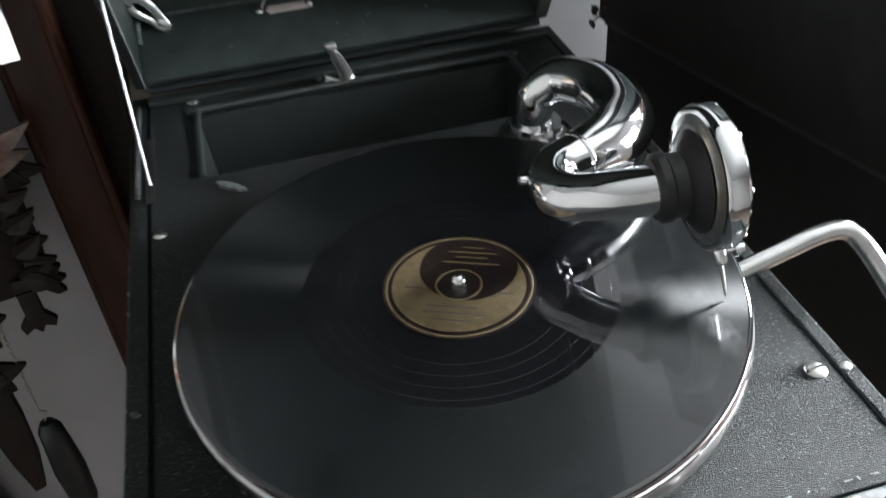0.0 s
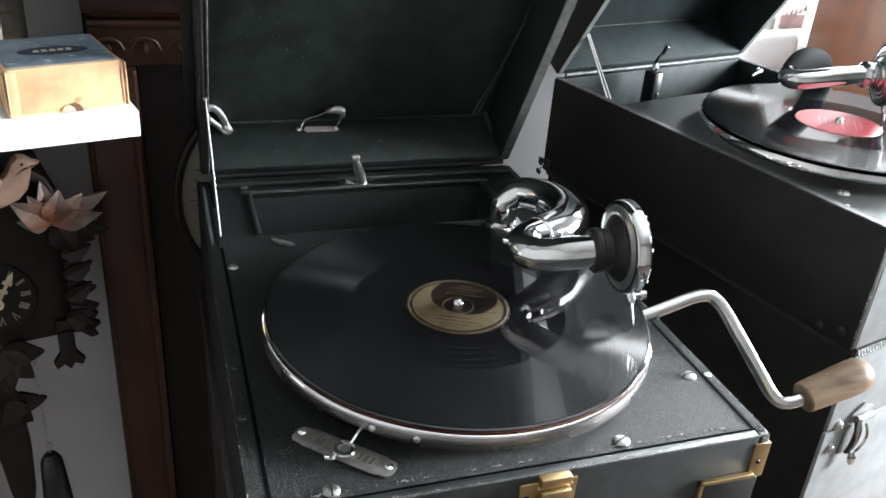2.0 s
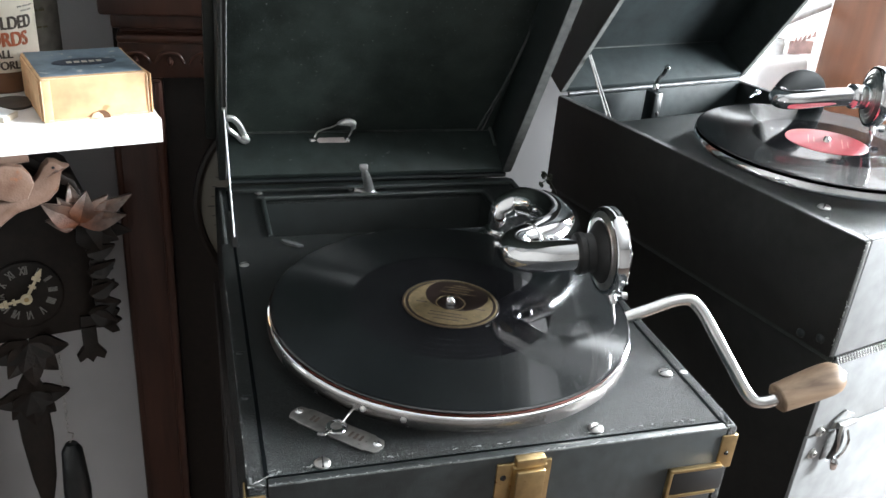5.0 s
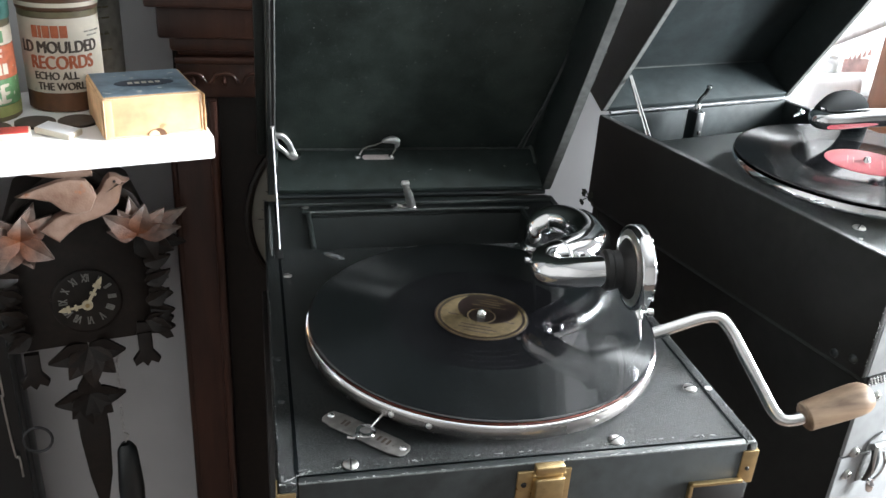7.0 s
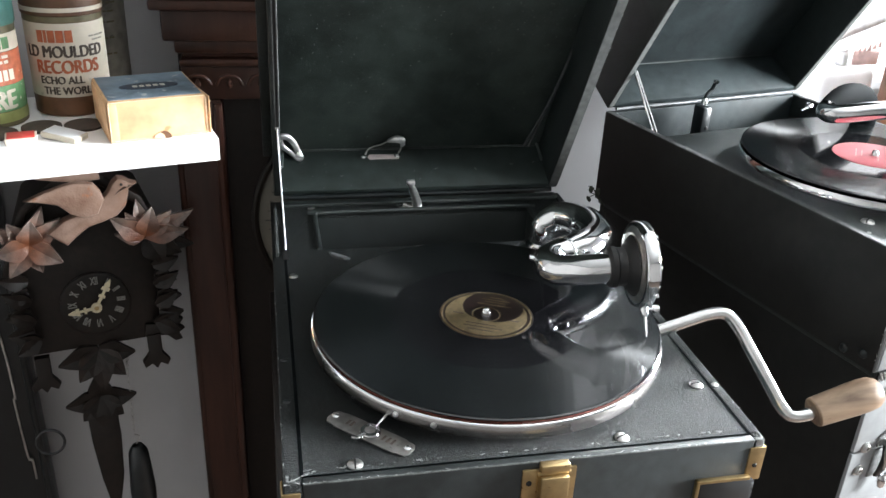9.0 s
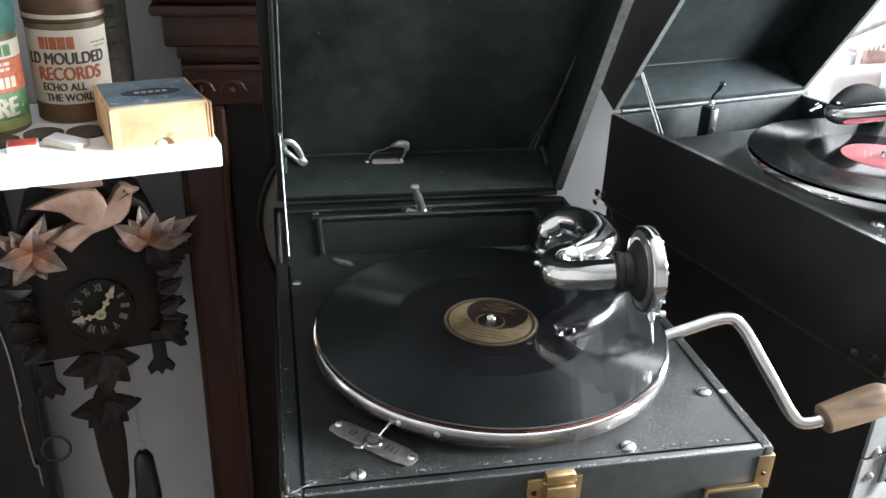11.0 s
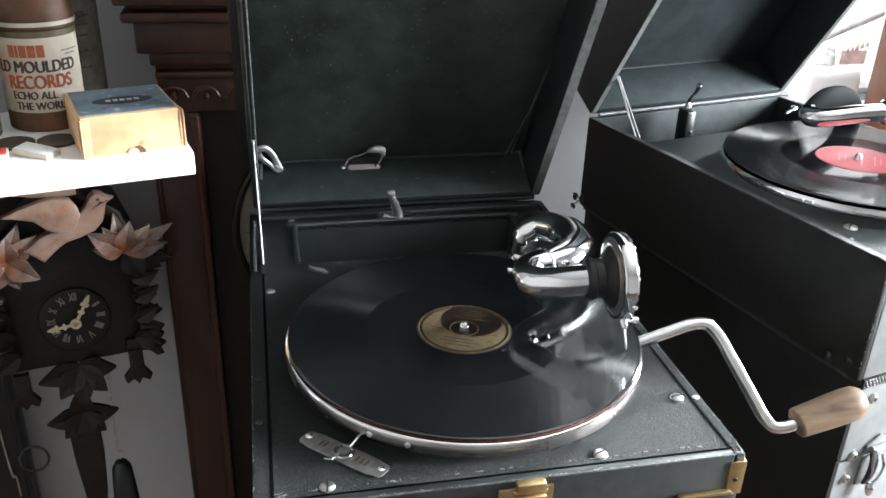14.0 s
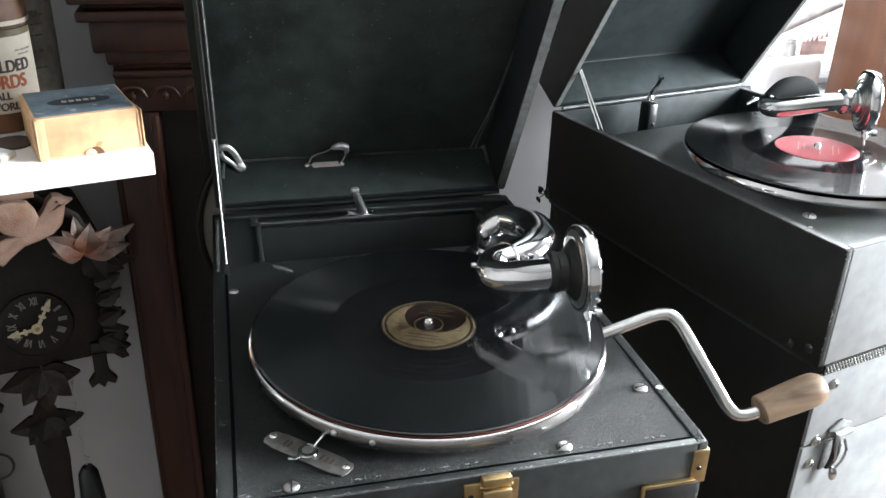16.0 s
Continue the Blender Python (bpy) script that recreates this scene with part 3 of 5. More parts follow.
# ---- tone arm and sound box ----
def sound_box(parent, centre, axis, down, radius=0.030):
    """A sound box: chrome rim, corrugated cover and black rubber back; axis is the way its face looks, down the needle's way."""
    z = Vector(axis).normalized()
    y = -(Vector(down) - z * Vector(down).dot(z)).normalized()
    x = y.cross(z)
    m = Matrix((x, y, z)).transposed().to_4x4()
    m.translation = centre
    r = radius
    ring = lathe([(r * 0.80, -0.004), (r * 0.97, -0.0042), (r, -0.003), (r * 1.01, 0.0), (r, 0.004), (r * 0.96, 0.0055), (r * 0.88, 0.0058), (r * 0.86, 0.004), (r * 0.80, 0.0035), (r * 0.80, -0.004)], 64)
    sb = part("sound_box", ring, chrome, parent, "chrome sound box", at=m)
    part("cover", lathe([(r * 0.88, 0.0052), (r * 0.80, 0.0075), (r * 0.72, 0.0062), (r * 0.62, 0.0085), (r * 0.5, 0.0072), (r * 0.38, 0.0098), (r * 0.2, 0.0092), (0, 0.0102)], 64), chrome, sb, at=m)
    part("back_plate", lathe([(0.0, -0.0075), (r * 0.50, -0.0072), (r * 0.55, -0.0062), (r * 0.62, -0.0066), (r * 0.68, -0.0054), (r * 0.75, -0.0058), (r * 0.82, -0.0046), (r * 0.94, -0.0038), (r * 0.94, 0.0)], 64), nickel, sb, "dull ridged back plate", at=m)
    for k in range(8):
        a = k * math.pi / 4 + 0.2
        part("rim_screw", lathe([(0.0014, 0), (0.001, 0.0008), (0, 0.001)], 8), nickel, sb, at=m @ Matrix.Translation((r * 0.93 * math.cos(a), r * 0.93 * math.sin(a), 0.0056)))
    chuck = lathe([(0.0, -0.0045), (0.0022, -0.004), (0.0030, -0.002), (0.0030, 0.003), (0.0022, 0.005)], 16)
    chuck.transform(Matrix.Translation((0, -r - 0.0015, 0.001)) @ Matrix.Rotation(radians(90), 4, "X") @ Matrix.Translation((0, 0, 0.0)))
    part("needle_chuck", chuck, chrome, sb, at=m)
    knob = lathe([(0.0, 0.0), (0.0012, 0.0), (0.0012, 0.004), (0.0030, 0.0042), (0.0034, 0.006), (0.0030, 0.0082), (0, 0.009)], 16)
    part("thumb_screw", knob, chrome, sb, at=m @ Matrix.Translation((0, -r - 0.001, 0.003)))
    part("needle", tube([(0, -r - 0.004, 0.001, 0.0011), (0, -r - 0.0165, 0.001, 0.0008), (0, -r - 0.0205, 0.001, 0.0002)], None, 8, 3), nickel, sb, at=m)
    return sb, m


def tone_arm(parent, pts, gasket, label, sleeve=None):
    arm = part("tone_arm", tube(pts, None, 28, 8), chrome, parent, label)
    (a, c, r) = gasket
    d = (Vector(c) - Vector(a)).normalized()
    part("rubber_gasket", tube([(*a, r * 0.86), (*(Vector(a) + d * 0.002), r), (*(Vector(a) + d * 0.0055), r), (*(Vector(a) + d * 0.0065), r * 0.93), (*(Vector(c) - d * 0.006), r * 0.93), (*(Vector(c) - d * 0.005), r * (1.02 if sleeve else 1.10)), (*(Vector(c) - d * 0.002), r * (1.04 if sleeve else 1.35)), (*c, r * (1.05 if sleeve else 1.50))], None, 32, straight=True), sleeve or rubber, arm, "metal collar" if sleeve else "black rubber sleeve")
    return arm


arm = tone_arm(gram, [(0.086, 0.134, 0.000, 0.0105), (0.0845, 0.134, 0.016, 0.0108), (0.0875, 0.1345, 0.0290, 0.0116), (0.1000, 0.128, 0.0375, 0.0128),
                      (0.1125, 0.103, 0.0405, 0.0146), (0.1085, 0.069, 0.0430, 0.0160), (0.0940, 0.0475, 0.0460, 0.0158), (0.0755, 0.0370, 0.0475, 0.0142),
                      (0.0575, 0.0290, 0.0483, 0.0122), (0.0502, 0.0188, 0.0490, 0.0114), (0.0502, 0.0080, 0.0502, 0.0112), (0.0570, 0.0005, 0.0517, 0.0112), (0.0680, -0.0080, 0.0560, 0.0111), (0.0860, -0.0165, 0.0610, 0.0108)],
               ((0.0820, -0.0155, 0.0608), (0.1000, -0.0178, 0.0620), 0.0150), "swan-necked chrome tone arm")
part("arm_base", lathe([(0.0, 0.0), (0.0215, 0.0), (0.0215, 0.003), (0.019, 0.005), (0.0155, 0.0065), (0.0145, 0.010), (0.0, 0.010)], 40), chrome, arm, at=Matrix.Translation((0.086, 0.134, 0.0)))
part("joint_ring", tube([(0.0690, 0.0340, 0.0480, 0.0139), (0.0680, 0.0336, 0.0481, 0.0142), (0.0670, 0.0332, 0.0482, 0.0137)], None, 28, 2), chrome, arm)
part("stop_lug", lathe([(0.0016, 0), (0.0016, 0.004), (0.0026, 0.0045), (0.0022, 0.007), (0, 0.0078)], 12), chrome, arm, at=Matrix.Translation((0.0430, 0.0215, 0.0515)) @ Matrix.Rotation(radians(-80), 4, "Y"))
sound_box(arm, (0.1052, -0.0182, 0.0632), (0.985, -0.09, 0.035), (0.01, -0.55, -0.84), 0.0312)

# winding crank
ax = Vector((0.955, 0.02, 0.27)).normalized()
p_end = Vector((0.2252, -0.0840, -0.0302))
bend2 = p_end - ax * 0.019
bend1 = Vector((0.1790, -0.0245, 0.0262))
foot = bend1 - ax * 0.058
dirn = (bend2 - bend1).normalized()
def rounded(corner, a, b, r):
    """Points of a round bend at a corner between the ways a (coming) and b (going)."""
    return [corner - a * r, corner - a * r * 0.52 + b * r * 0.06, corner + (b - a) * r * 0.21, corner - a * r * 0.06 + b * r * 0.52, corner + b * r]


crank = part("winding_crank", tube([foot, bend1 - ax * 0.035, *rounded(bend1, ax, dirn, 0.019), bend1 + dirn * 0.032, bend2 - dirn * 0.030, *rounded(bend2, dirn, ax, 0.016), p_end + ax * 0.01],
                                   0.0047, 18, 5), crank_nickel, gram, "cranked nickel-plated winding handle")
gm = ax.to_track_quat("Z", "Y").to_matrix().to_4x4()
gm.translation = p_end
part("grip", lathe([(0.0, 0.0), (0.0098, 0.0002), (0.0108, 0.0012), (0.0114, 0.012), (0.0122, 0.030), (0.0123, 0.041), (0.0116, 0.047), (0.0092, 0.0512), (0.0, 0.0528)], 32), grip_wood, crank, "pale turned wooden grip", at=gm)
part("escutcheon", lathe([(0.0, 0), (0.010, 0), (0.009, 0.002), (0, 0.0025)], 24), nickel, crank, at=Matrix.Translation((HW, -0.027, 0.008 - 0.02)) @ Matrix.Rotation(radians(90), 4, "Y"))

# ---- lid ----
TH = radians(60.5)


def lid_parts(parent, hinge_y, hinge_z, span, length, depth, theta, sides=(0.0075, 0.0075), wall=0.0075, lining=None, x_mid=0.0):
    """The raised lid: rear wall away from the hinge, a panel, two sides and a front wall. Axes: u along the panel, w out of the opening."""
    u = Vector((0, -math.cos(theta), math.sin(theta)))
    w = Vector((0, math.sin(theta), math.cos(theta)))
    m = Matrix((Vector((1, 0, 0)), u, w)).transposed().to_4x4()
    m.translation = (x_mid, hinge_y, hinge_z)
    xl, xr = span
    il, ir = xl + sides[0], xr - sides[1]
    lid = part("lid", box(xl, xr, 0.0, length, depth - 0.007, depth, 0.002), leather, parent, "raised black leatherette lid", at=m)
    part("lid_lining", box(il, ir, wall, length - wall, depth - 0.0085, depth - 0.0068, 0.0004), lining or lid_cloth, lid, at=m)
    part("lid_side", box(xl, il, 0.0, length, 0.0, depth - 0.0072, 0.0016), leather, lid, at=m)
    part("lid_side", box(ir, xr, 0.0, length, 0.0, depth - 0.0072, 0.0016), leather, lid, at=m)
    part("lid_rear_wall", box(il, ir, 0.0, wall, 0.0, depth - 0.0072, 0.0012), lining or lid_floor, lid, at=m)
    part("lid_front_wall", box(il, ir, length - wall, length, 0.0, depth - 0.0072, 0.0012), leather, lid, at=m)
    part("lid_edge", box(ir + 0.0008, xr - 0.0008, 0.004, length - 0.004, -0.0006, 0.0002), edge_grey, lid, "rubbed grey edge of the lid", at=m)
    if lining:
        part("lid_edge", box(xl + 0.0008, il - 0.0008, 0.004, length - 0.004, -0.0006, 0.0002), edge_grey, lid, "rubbed grey edge of the lid", at=m)
    else:
        part("rubbed_line", tube([(il - 0.0006, 0.003, 0.0), (il - 0.0003, length * 0.5, -0.0004), (il - 0.0006, length - 0.004, 0.0)], 0.0007, 6, 12), edge_grey, lid, "pale rubbed line along the lid's inner edge", at=m)
        part("rubbed_line", tube([(il - 0.0036, 0.100, -0.0001), (il - 0.0038, length * 0.5, -0.0002), (il - 0.0036, length - 0.004, -0.0001)], 0.0005, 6, 12), edge_grey, lid, at=m)
        part("stay_groove", box(il - 0.0030, il - 0.0014, 0.060, length - 0.010, -0.0006, 0.0002), black_paint, lid, "dark groove for the stay", at=m)
        part("overhang", box(xl - 0.0090, xl + 0.0002, 0.0, length, depth - 0.0085, depth - 0.0002, 0.0016), leather, lid, "overhanging back board of the lid", at=m)
        for s, x in ((-1, il), (1, ir)):
            part("corner_fillet", tube([(x - s * 0.001, wall, depth - 0.03), (x - s * 0.002, wall + 0.003, depth - 0.016), (x - s * 0.004, wall + 0.006, depth - 0.0095)], 0.0022, 8, 5), lid_cloth, lid, at=m)
    return lid, m


lid, lm = lid_parts(gram, 0.2725, 0.006, (-0.147, 0.1450), 0.412, 0.060, TH, (0.0072, 0.0105))
# seams and fittings inside the lid
scuffs(lid, (0.1445, 0.01, -0.0006), (0.1445, 0.405, -0.0006), 45, 11, 0.0010, at=lm)
scuffs(lid, (-HW + 0.0065, 0.01, -0.0004), (-HW + 0.0065, 0.405, -0.0004), 70, 12, 0.0009, at=lm)
scuffs(lid, (-0.130, 0.0086, 0.0100), (0.130, 0.0086, 0.0300), 7, 13, 0.0060, at=lm)


def flecks(parent, x0, x1, u0, u1, w, n, seed, at):
    """Fine upright scratches and flecks on the lining."""
    rng = np.random.default_rng(seed)
    bm = bmesh.new()
    for k in range(n):
        x = x0 + (x1 - x0) * float(rng.random() ** 1.5)
        v = u0 + (u1 - u0) * float(rng.random())
        l = float(rng.uniform(0.0005, 0.0020) * (2.5 if rng.random() < 0.12 else 1.0))
        r = float(rng.uniform(0.00008, 0.00020))
        lean = float(rng.normal(0, 0.25)) * l
        tube([(x - lean, v - l, w, r * 0.4), (x, v, w - r, r), (x + lean, v + l, w, r * 0.4)], None, 5, 1, bm=bm)
    return tagged(part("lining_flecks", bm, edge_grey, parent, at=at), "pale flecks and scratches on the lining", kind="stuff")


flecks(lid, -0.130, 0.10, 0.03, 0.34, 0.0514, 260, 21, lm)
flecks(lid, -0.105, -0.04, 0.12, 0.34, 0.0514, 110, 22, lm)
part("lining_seam", box(-0.135, 0.135, 0.0088, 0.0104, 0.0500, 0.0522), worn_edge, lid, at=lm)
# Glossy folds of the lining; their highlight is put in as a paler colour.
for k in (0, 1):
    part("lining_crease", tube([(0.1230 - 0.006 * k, 0.0100, 0.0495), (0.1255 - 0.004 * k, 0.030, 0.0508), (0.1310 - 0.001 * k, 0.080, 0.0500), (0.1355, 0.150, 0.0480)], 0.0013, 8, 5), worn_edge, lid, at=lm)
part("hinge", tube([(-0.138, 0.2705, 0.0052), (0.138, 0.2705, 0.0052)], 0.0026, 10, 2), inner_black, gram)
# Metal keeper; its pinkish-white reflection is a plain non-metal colour here.
keeper = part("lid_keeper", prism([(-0.016, -0.003), (0.014, -0.003), (0.016, 0.0), (0.014, 0.003), (-0.016, 0.003), (-0.018, 0.0)], 0.0, 0.0012, 0.0003), pink_reflection_plate, lid, "metal keeper plate, pinkish reflection put into its colour", at=lm @ Matrix.Translation((-0.033, 0.0078, 0.041)) @ Matrix.Rotation(radians(-90), 4, "X"))
k2 = tube([(-0.0535, 0.0105, 0.0425), (-0.0500, 0.0130, 0.0475), (-0.0440, 0.0150, 0.0495), (-0.0370, 0.0175, 0.0495), (-0.0280, 0.0235, 0.0498)], 0.0008, 8, 5)
k2 = tube([(-0.0170, 0.0200, 0.0480), (-0.0165, 0.0145, 0.0462), (-0.0190, 0.0105, 0.0440)], 0.0009, 8, 5, bm=k2)
part("wire_loop", k2, nickel, keeper, at=lm)
tab = tube([(-0.0295, 0.0225, 0.0500, 0.0022), (-0.0262, 0.0262, 0.0480, 0.0034), (-0.0215, 0.0275, 0.0475, 0.0042), (-0.0165, 0.0262, 0.0470, 0.0040), (-0.0150, 0.0235, 0.0470, 0.0022)], None, 12, 5, flat=0.9)
tab = tube([(-0.0165, 0.0275, 0.0455, 0.0016), (-0.0150, 0.0225, 0.0455, 0.0024), (-0.0165, 0.0180, 0.0460, 0.0012)], None, 10, 5, bm=tab)
part("thumb_tab", tab, bright_nickel, keeper, "bent bright thumb tab", at=lm)
for x in (-0.0205, -0.0555):
    part("rivet", lathe([(0.0036, 0), (0.0034, 0.0010), (0.002, 0.0022), (0, 0.0026)], 14), chrome, keeper, at=lm @ Matrix.Translation((x, 0.0085, 0.0415)) @ Matrix.Rotation(radians(-90), 4, "X"))
# fan-shaped stay bracket with an eye, and the rod
br = tube([(-0.1395, 0.0320, 0.0480, 0.0034), (-0.1350, 0.0335, 0.0485, 0.0036), (-0.1300, 0.0310, 0.0485, 0.0034), (-0.1250, 0.0235, 0.0475, 0.0032), (-0.1215, 0.0150, 0.0455, 0.0030), (-0.1185, 0.0105, 0.0425, 0.0026)], None, 12, 6, flat=0.8)
br = tube([(-0.1395, 0.0285, 0.0475, 0.0036), (-0.1370, 0.0215, 0.0470, 0.0030), (-0.1325, 0.0165, 0.0462, 0.0028), (-0.1275, 0.0125, 0.0440, 0.0026), (-0.1235, 0.0102, 0.0400, 0.0022), (-0.1190, 0.0098, 0.0395, 0.0030)], None, 12, 6, bm=br, flat=0.8)
br = tube([(-0.1240, 0.0125, 0.0425, 0.0034), (-0.1205, 0.0110, 0.0408, 0.0038), (-0.1165, 0.0100, 0.0405, 0.0032)], None, 12, 4, bm=br, flat=0.6)
bracket = part("stay_bracket", br, bright_nickel, lid, "bright fan-shaped stay bracket with an eye", at=lm)
part("rivet", lathe([(0.0036, 0), (0.0030, 0.002), (0, 0.0028)], 14), chrome, bracket, at=lm @ Matrix.Translation((-0.1160, 0.0090, 0.0425)) @ Matrix.Rotation(radians(-90), 4, "X"))
stay_top = lm @ Vector((-0.1422, 0.1000, -0.0012))
part("lid_stay", tube([(-0.1395, 0.158, -0.006), tuple(stay_top)], 0.0007, 10, 2), stay_bright, gram, "thin chrome lid stay")
part("stay_pin", tube([tuple(lm @ Vector((-0.1440, 0.0990, -0.0014))), tuple(lm @ Vector((-0.1405, 0.0990, -0.0014)))], 0.0016, 10, 2), nickel, gram)
part("stay_slot", box(-0.1425, -0.1370, 0.143, 0.215, -0.0002, 0.0006, 0.0002), black_paint, gram)
part("stay_guide", box(-0.1485, -0.1455, 0.150, 0.26, -0.002, 0.0012, 0.001), worn_edge, gram)
# deck catch that stands up behind the mouth
dc = tube([(-0.0085, 0.2470, 0.0010, 0.0030), (-0.0090, 0.2455, 0.0050, 0.0046), (-0.0110, 0.2430, 0.0120, 0.0042), (-0.0140, 0.2400, 0.0200, 0.0040), (-0.0160, 0.2375, 0.0260, 0.0028), (-0.0172, 0.2360, 0.0300, 0.0026)], None, 14, 6, flat=0.75)
for dx in (-0.0032, 0.0032):
    dc = tube([(-0.0088 + dx, 0.2445, 0.0040), (-0.0108 + dx, 0.2415, 0.0125), (-0.0138 + dx * 0.9, 0.2385, 0.0205), (-0.0158 + dx * 0.6, 0.2360, 0.0265)], 0.0009, 8, 5, bm=dc)
dc = box(-0.0215, -0.0135, 0.2320, 0.2375, 0.0285, 0.0340, 0.0018, bm=dc)
dc = tube([(-0.0240, 0.2490, 0.0040), (-0.0190, 0.2465, 0.0032), (-0.0135, 0.2430, 0.0010), (-0.0090, 0.2420, 0.0006), (-0.0055, 0.2440, 0.0020), (-0.0030, 0.2480, 0.0038)], 0.0011, 8, 5, bm=dc)
deck_catch = part("deck_catch", dc, bright_nickel, gram, "upright bright deck catch leaning aside")
for x in (-0.0257, -0.0018):
    part("rivet", lathe([(0.0040, 0.0), (0.0038, 0.0014), (0.0022, 0.0026), (0, 0.0030)], 16), chrome, deck_catch, at=Matrix.Translation((x, 0.2480, 0.0026)))
part("catch_plate", prism([(-0.0260, 0.245), (-0.002, 0.245), (0.001, 0.248), (-0.002, 0.251), (-0.0260, 0.251), (-0.029, 0.248)], 0.0016, 0.0026, 0.0003), nickel, deck_catch)

# ---- second gramophone on the right, standing on a closed case ----
A2 = 13.7
G2 = pose(0.313, -0.033, 0.065, 0, 0, A2)
W2, L2, H2 = 0.285, 0.392, 0.104
gram2 = thing("portable_gramophone", G2, "open black portable gramophone with red-labelled record, on a closed case", "gramophone")
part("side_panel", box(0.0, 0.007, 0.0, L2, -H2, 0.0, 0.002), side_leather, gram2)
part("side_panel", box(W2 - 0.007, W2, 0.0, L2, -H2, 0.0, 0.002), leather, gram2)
part("front_panel", box(0.007, W2 - 0.007, 0.0, 0.007, -H2, 0.0, 0.0015), glare_grey, gram2, "black leatherette front, window glare put into its grey colour")
part("back_panel", box(0.007, W2 - 0.007, L2 - 0.007, L2, -H2, 0.0, 0.0015), tray_cloth, gram2)
part("base_board", box(0.007, W2 - 0.007, 0.007, L2 - 0.007, -H2 + 0.002, -H2 + 0.008), inner_black, gram2)
part("motor_board", box(0.007, W2 - 0.007, 0.007, 0.300, -0.008, -0.0015, 0.0008), leather, gram2)
part("horn_tray", box(0.007, W2 - 0.007, 0.300, L2 - 0.007, -0.055, -0.047), tray_cloth, gram2)
part("tray_front", box(0.007, W2 - 0.007, 0.300, 0.304, -0.047, -0.008), leather, gram2)
part("edge_binding", box(0.0, 0.0065, 0.002, L2 - 0.002, 0.0, 0.0007), worn_edge, gram2)
part("edge_binding", box(0.0075, W2 - 0.0075, 0.0005, 0.0065, 0.0, 0.0007), worn_edge, gram2)
scuffs(gram2, (0.0010, 0.004, 0.0006), (0.0010, L2 - 0.01, 0.0006), 70, 14, 0.0012)
scuffs(gram2, (0.004, 0.0010, 0.0006), (0.10, 0.0010, 0.0006), 40, 15, 0.0010)
scuffs(gram2, (0.0005, 0.0006, 0.0), (0.0005, 0.0006, -0.10), 24, 16, 0.0010)
S2 = (0.1255, 0.1420)
tt2 = part("turntable", lathe([(0.0, 0.006), (0.112, 0.006), (0.1180, 0.0065), (0.1205, 0.0085), (0.1208, 0.0125), (0.1195, 0.0150), (0.0, 0.0150)], 128), chrome, gram2, "chrome-rimmed turntable", at=Matrix.Translation((*S2, 0)))
part("spindle", lathe([(0.0036, 0.0), (0.0036, 0.0205), (0.0025, 0.0235), (0, 0.0245)], 16), chrome, tt2, at=Matrix.Translation((*S2, 0)))
for x, z in ((0.030, -0.097), (0.012, -0.092)):
    part("rubbed_knob", lathe([(0.0040, 0), (0.0034, 0.0014), (0.0016, 0.0024), (0, 0.0026)], 14), inner_black, gram2, "small dark foot stud", at=Matrix.Translation((0.0, x, z)) @ Matrix.Rotation(radians(-90), 4, "Y"))
screw(gram2, 0.030, 0.062, -0.0015, 0.0055, turn=0.5)
screw(gram2, 0.012, 0.045, -0.0012, 0.0018, name="rim_screw")
lid2, lm2 = lid_parts(gram2, L2 - 0.003, 0.004, (-W2 / 2, W2 / 2), L2, 0.062, radians(58), lining=tray_cloth, x_mid=W2 / 2)
part("lining_seam", box(-0.13, 0.13, 0.0090, 0.0100, 0.053, 0.0545), worn_edge, lid2, at=lm2)
part("piano_hinge", tube([(0.010, L2 - 0.006, 0.0035), (W2 - 0.010, L2 - 0.006, 0.0035)], 0.0020, 10, 2), hinge_dark, gram2, "worn metal piano hinge")
for k in range(3):
    part("stay", tube([(0.010 + 0.007 * k, L2 - 0.075 + 0.004 * k, -0.004), (0.010 + 0.002 * k, L2 - 0.030, 0.052)], 0.0014, 8, 2), chrome, gram2) if k < 2 else None
hk = box(0.1015, 0.1140, L2 - 0.045, L2 - 0.0275, -0.046, 0.008, 0.0025)
hk = tube([(0.108, L2 - 0.036, 0.006), (0.1085, L2 - 0.036, 0.014), (0.1105, L2 - 0.036, 0.021), (0.1160, L2 - 0.036, 0.026), (0.1175, L2 - 0.038, 0.034)], 0.0022, 8, 5, bm=hk)
hook = part("lid_catch", hk, inner_black, gram2, "black lid catch with a bright hook")
part("hook_tip", lathe([(0.0, 0), (0.0032, 0.001), (0.0034, 0.004), (0, 0.006)], 12), chrome, hook, at=Matrix.Translation((0.1175, L2 - 0.0385, 0.0325)))
part("hook_collar", lathe([(0.0, 0), (0.0036, 0.001), (0.0036, 0.006), (0.002, 0.009), (0, 0.009)], 12), chrome, hook, at=Matrix.Translation((0.1082, L2 - 0.036, 0.0075)))
for z in (-0.036, -0.016):
    screw(hook, 0.109, 0.0, 0.0, 0.0026, mat=black_paint, at=Matrix.Translation((0.0, L2 - 0.045, z)) @ Matrix.Rotation(radians(90), 4, "X"))
rec2, lab2 = record(G2 @ pose(*S2, 0.0185, 0, 0, 40), 0.1190, 0.037, red_paper, "records", "black shellac record with a red label, on the turntable", False)
for k, (x, y, w) in enumerate(((0.0, 0.016, 0.026), (0.0, 0.011, 0.018), (-0.012, -0.003, 0.012), (0.013, -0.003, 0.012), (0.0, -0.014, 0.028), (0.0, -0.019, 0.02))):
    part("print_bar", box(x - w / 2, x + w / 2, y - 0.0005, y + 0.0005, 0.00048, 0.00060), label_print, lab2)
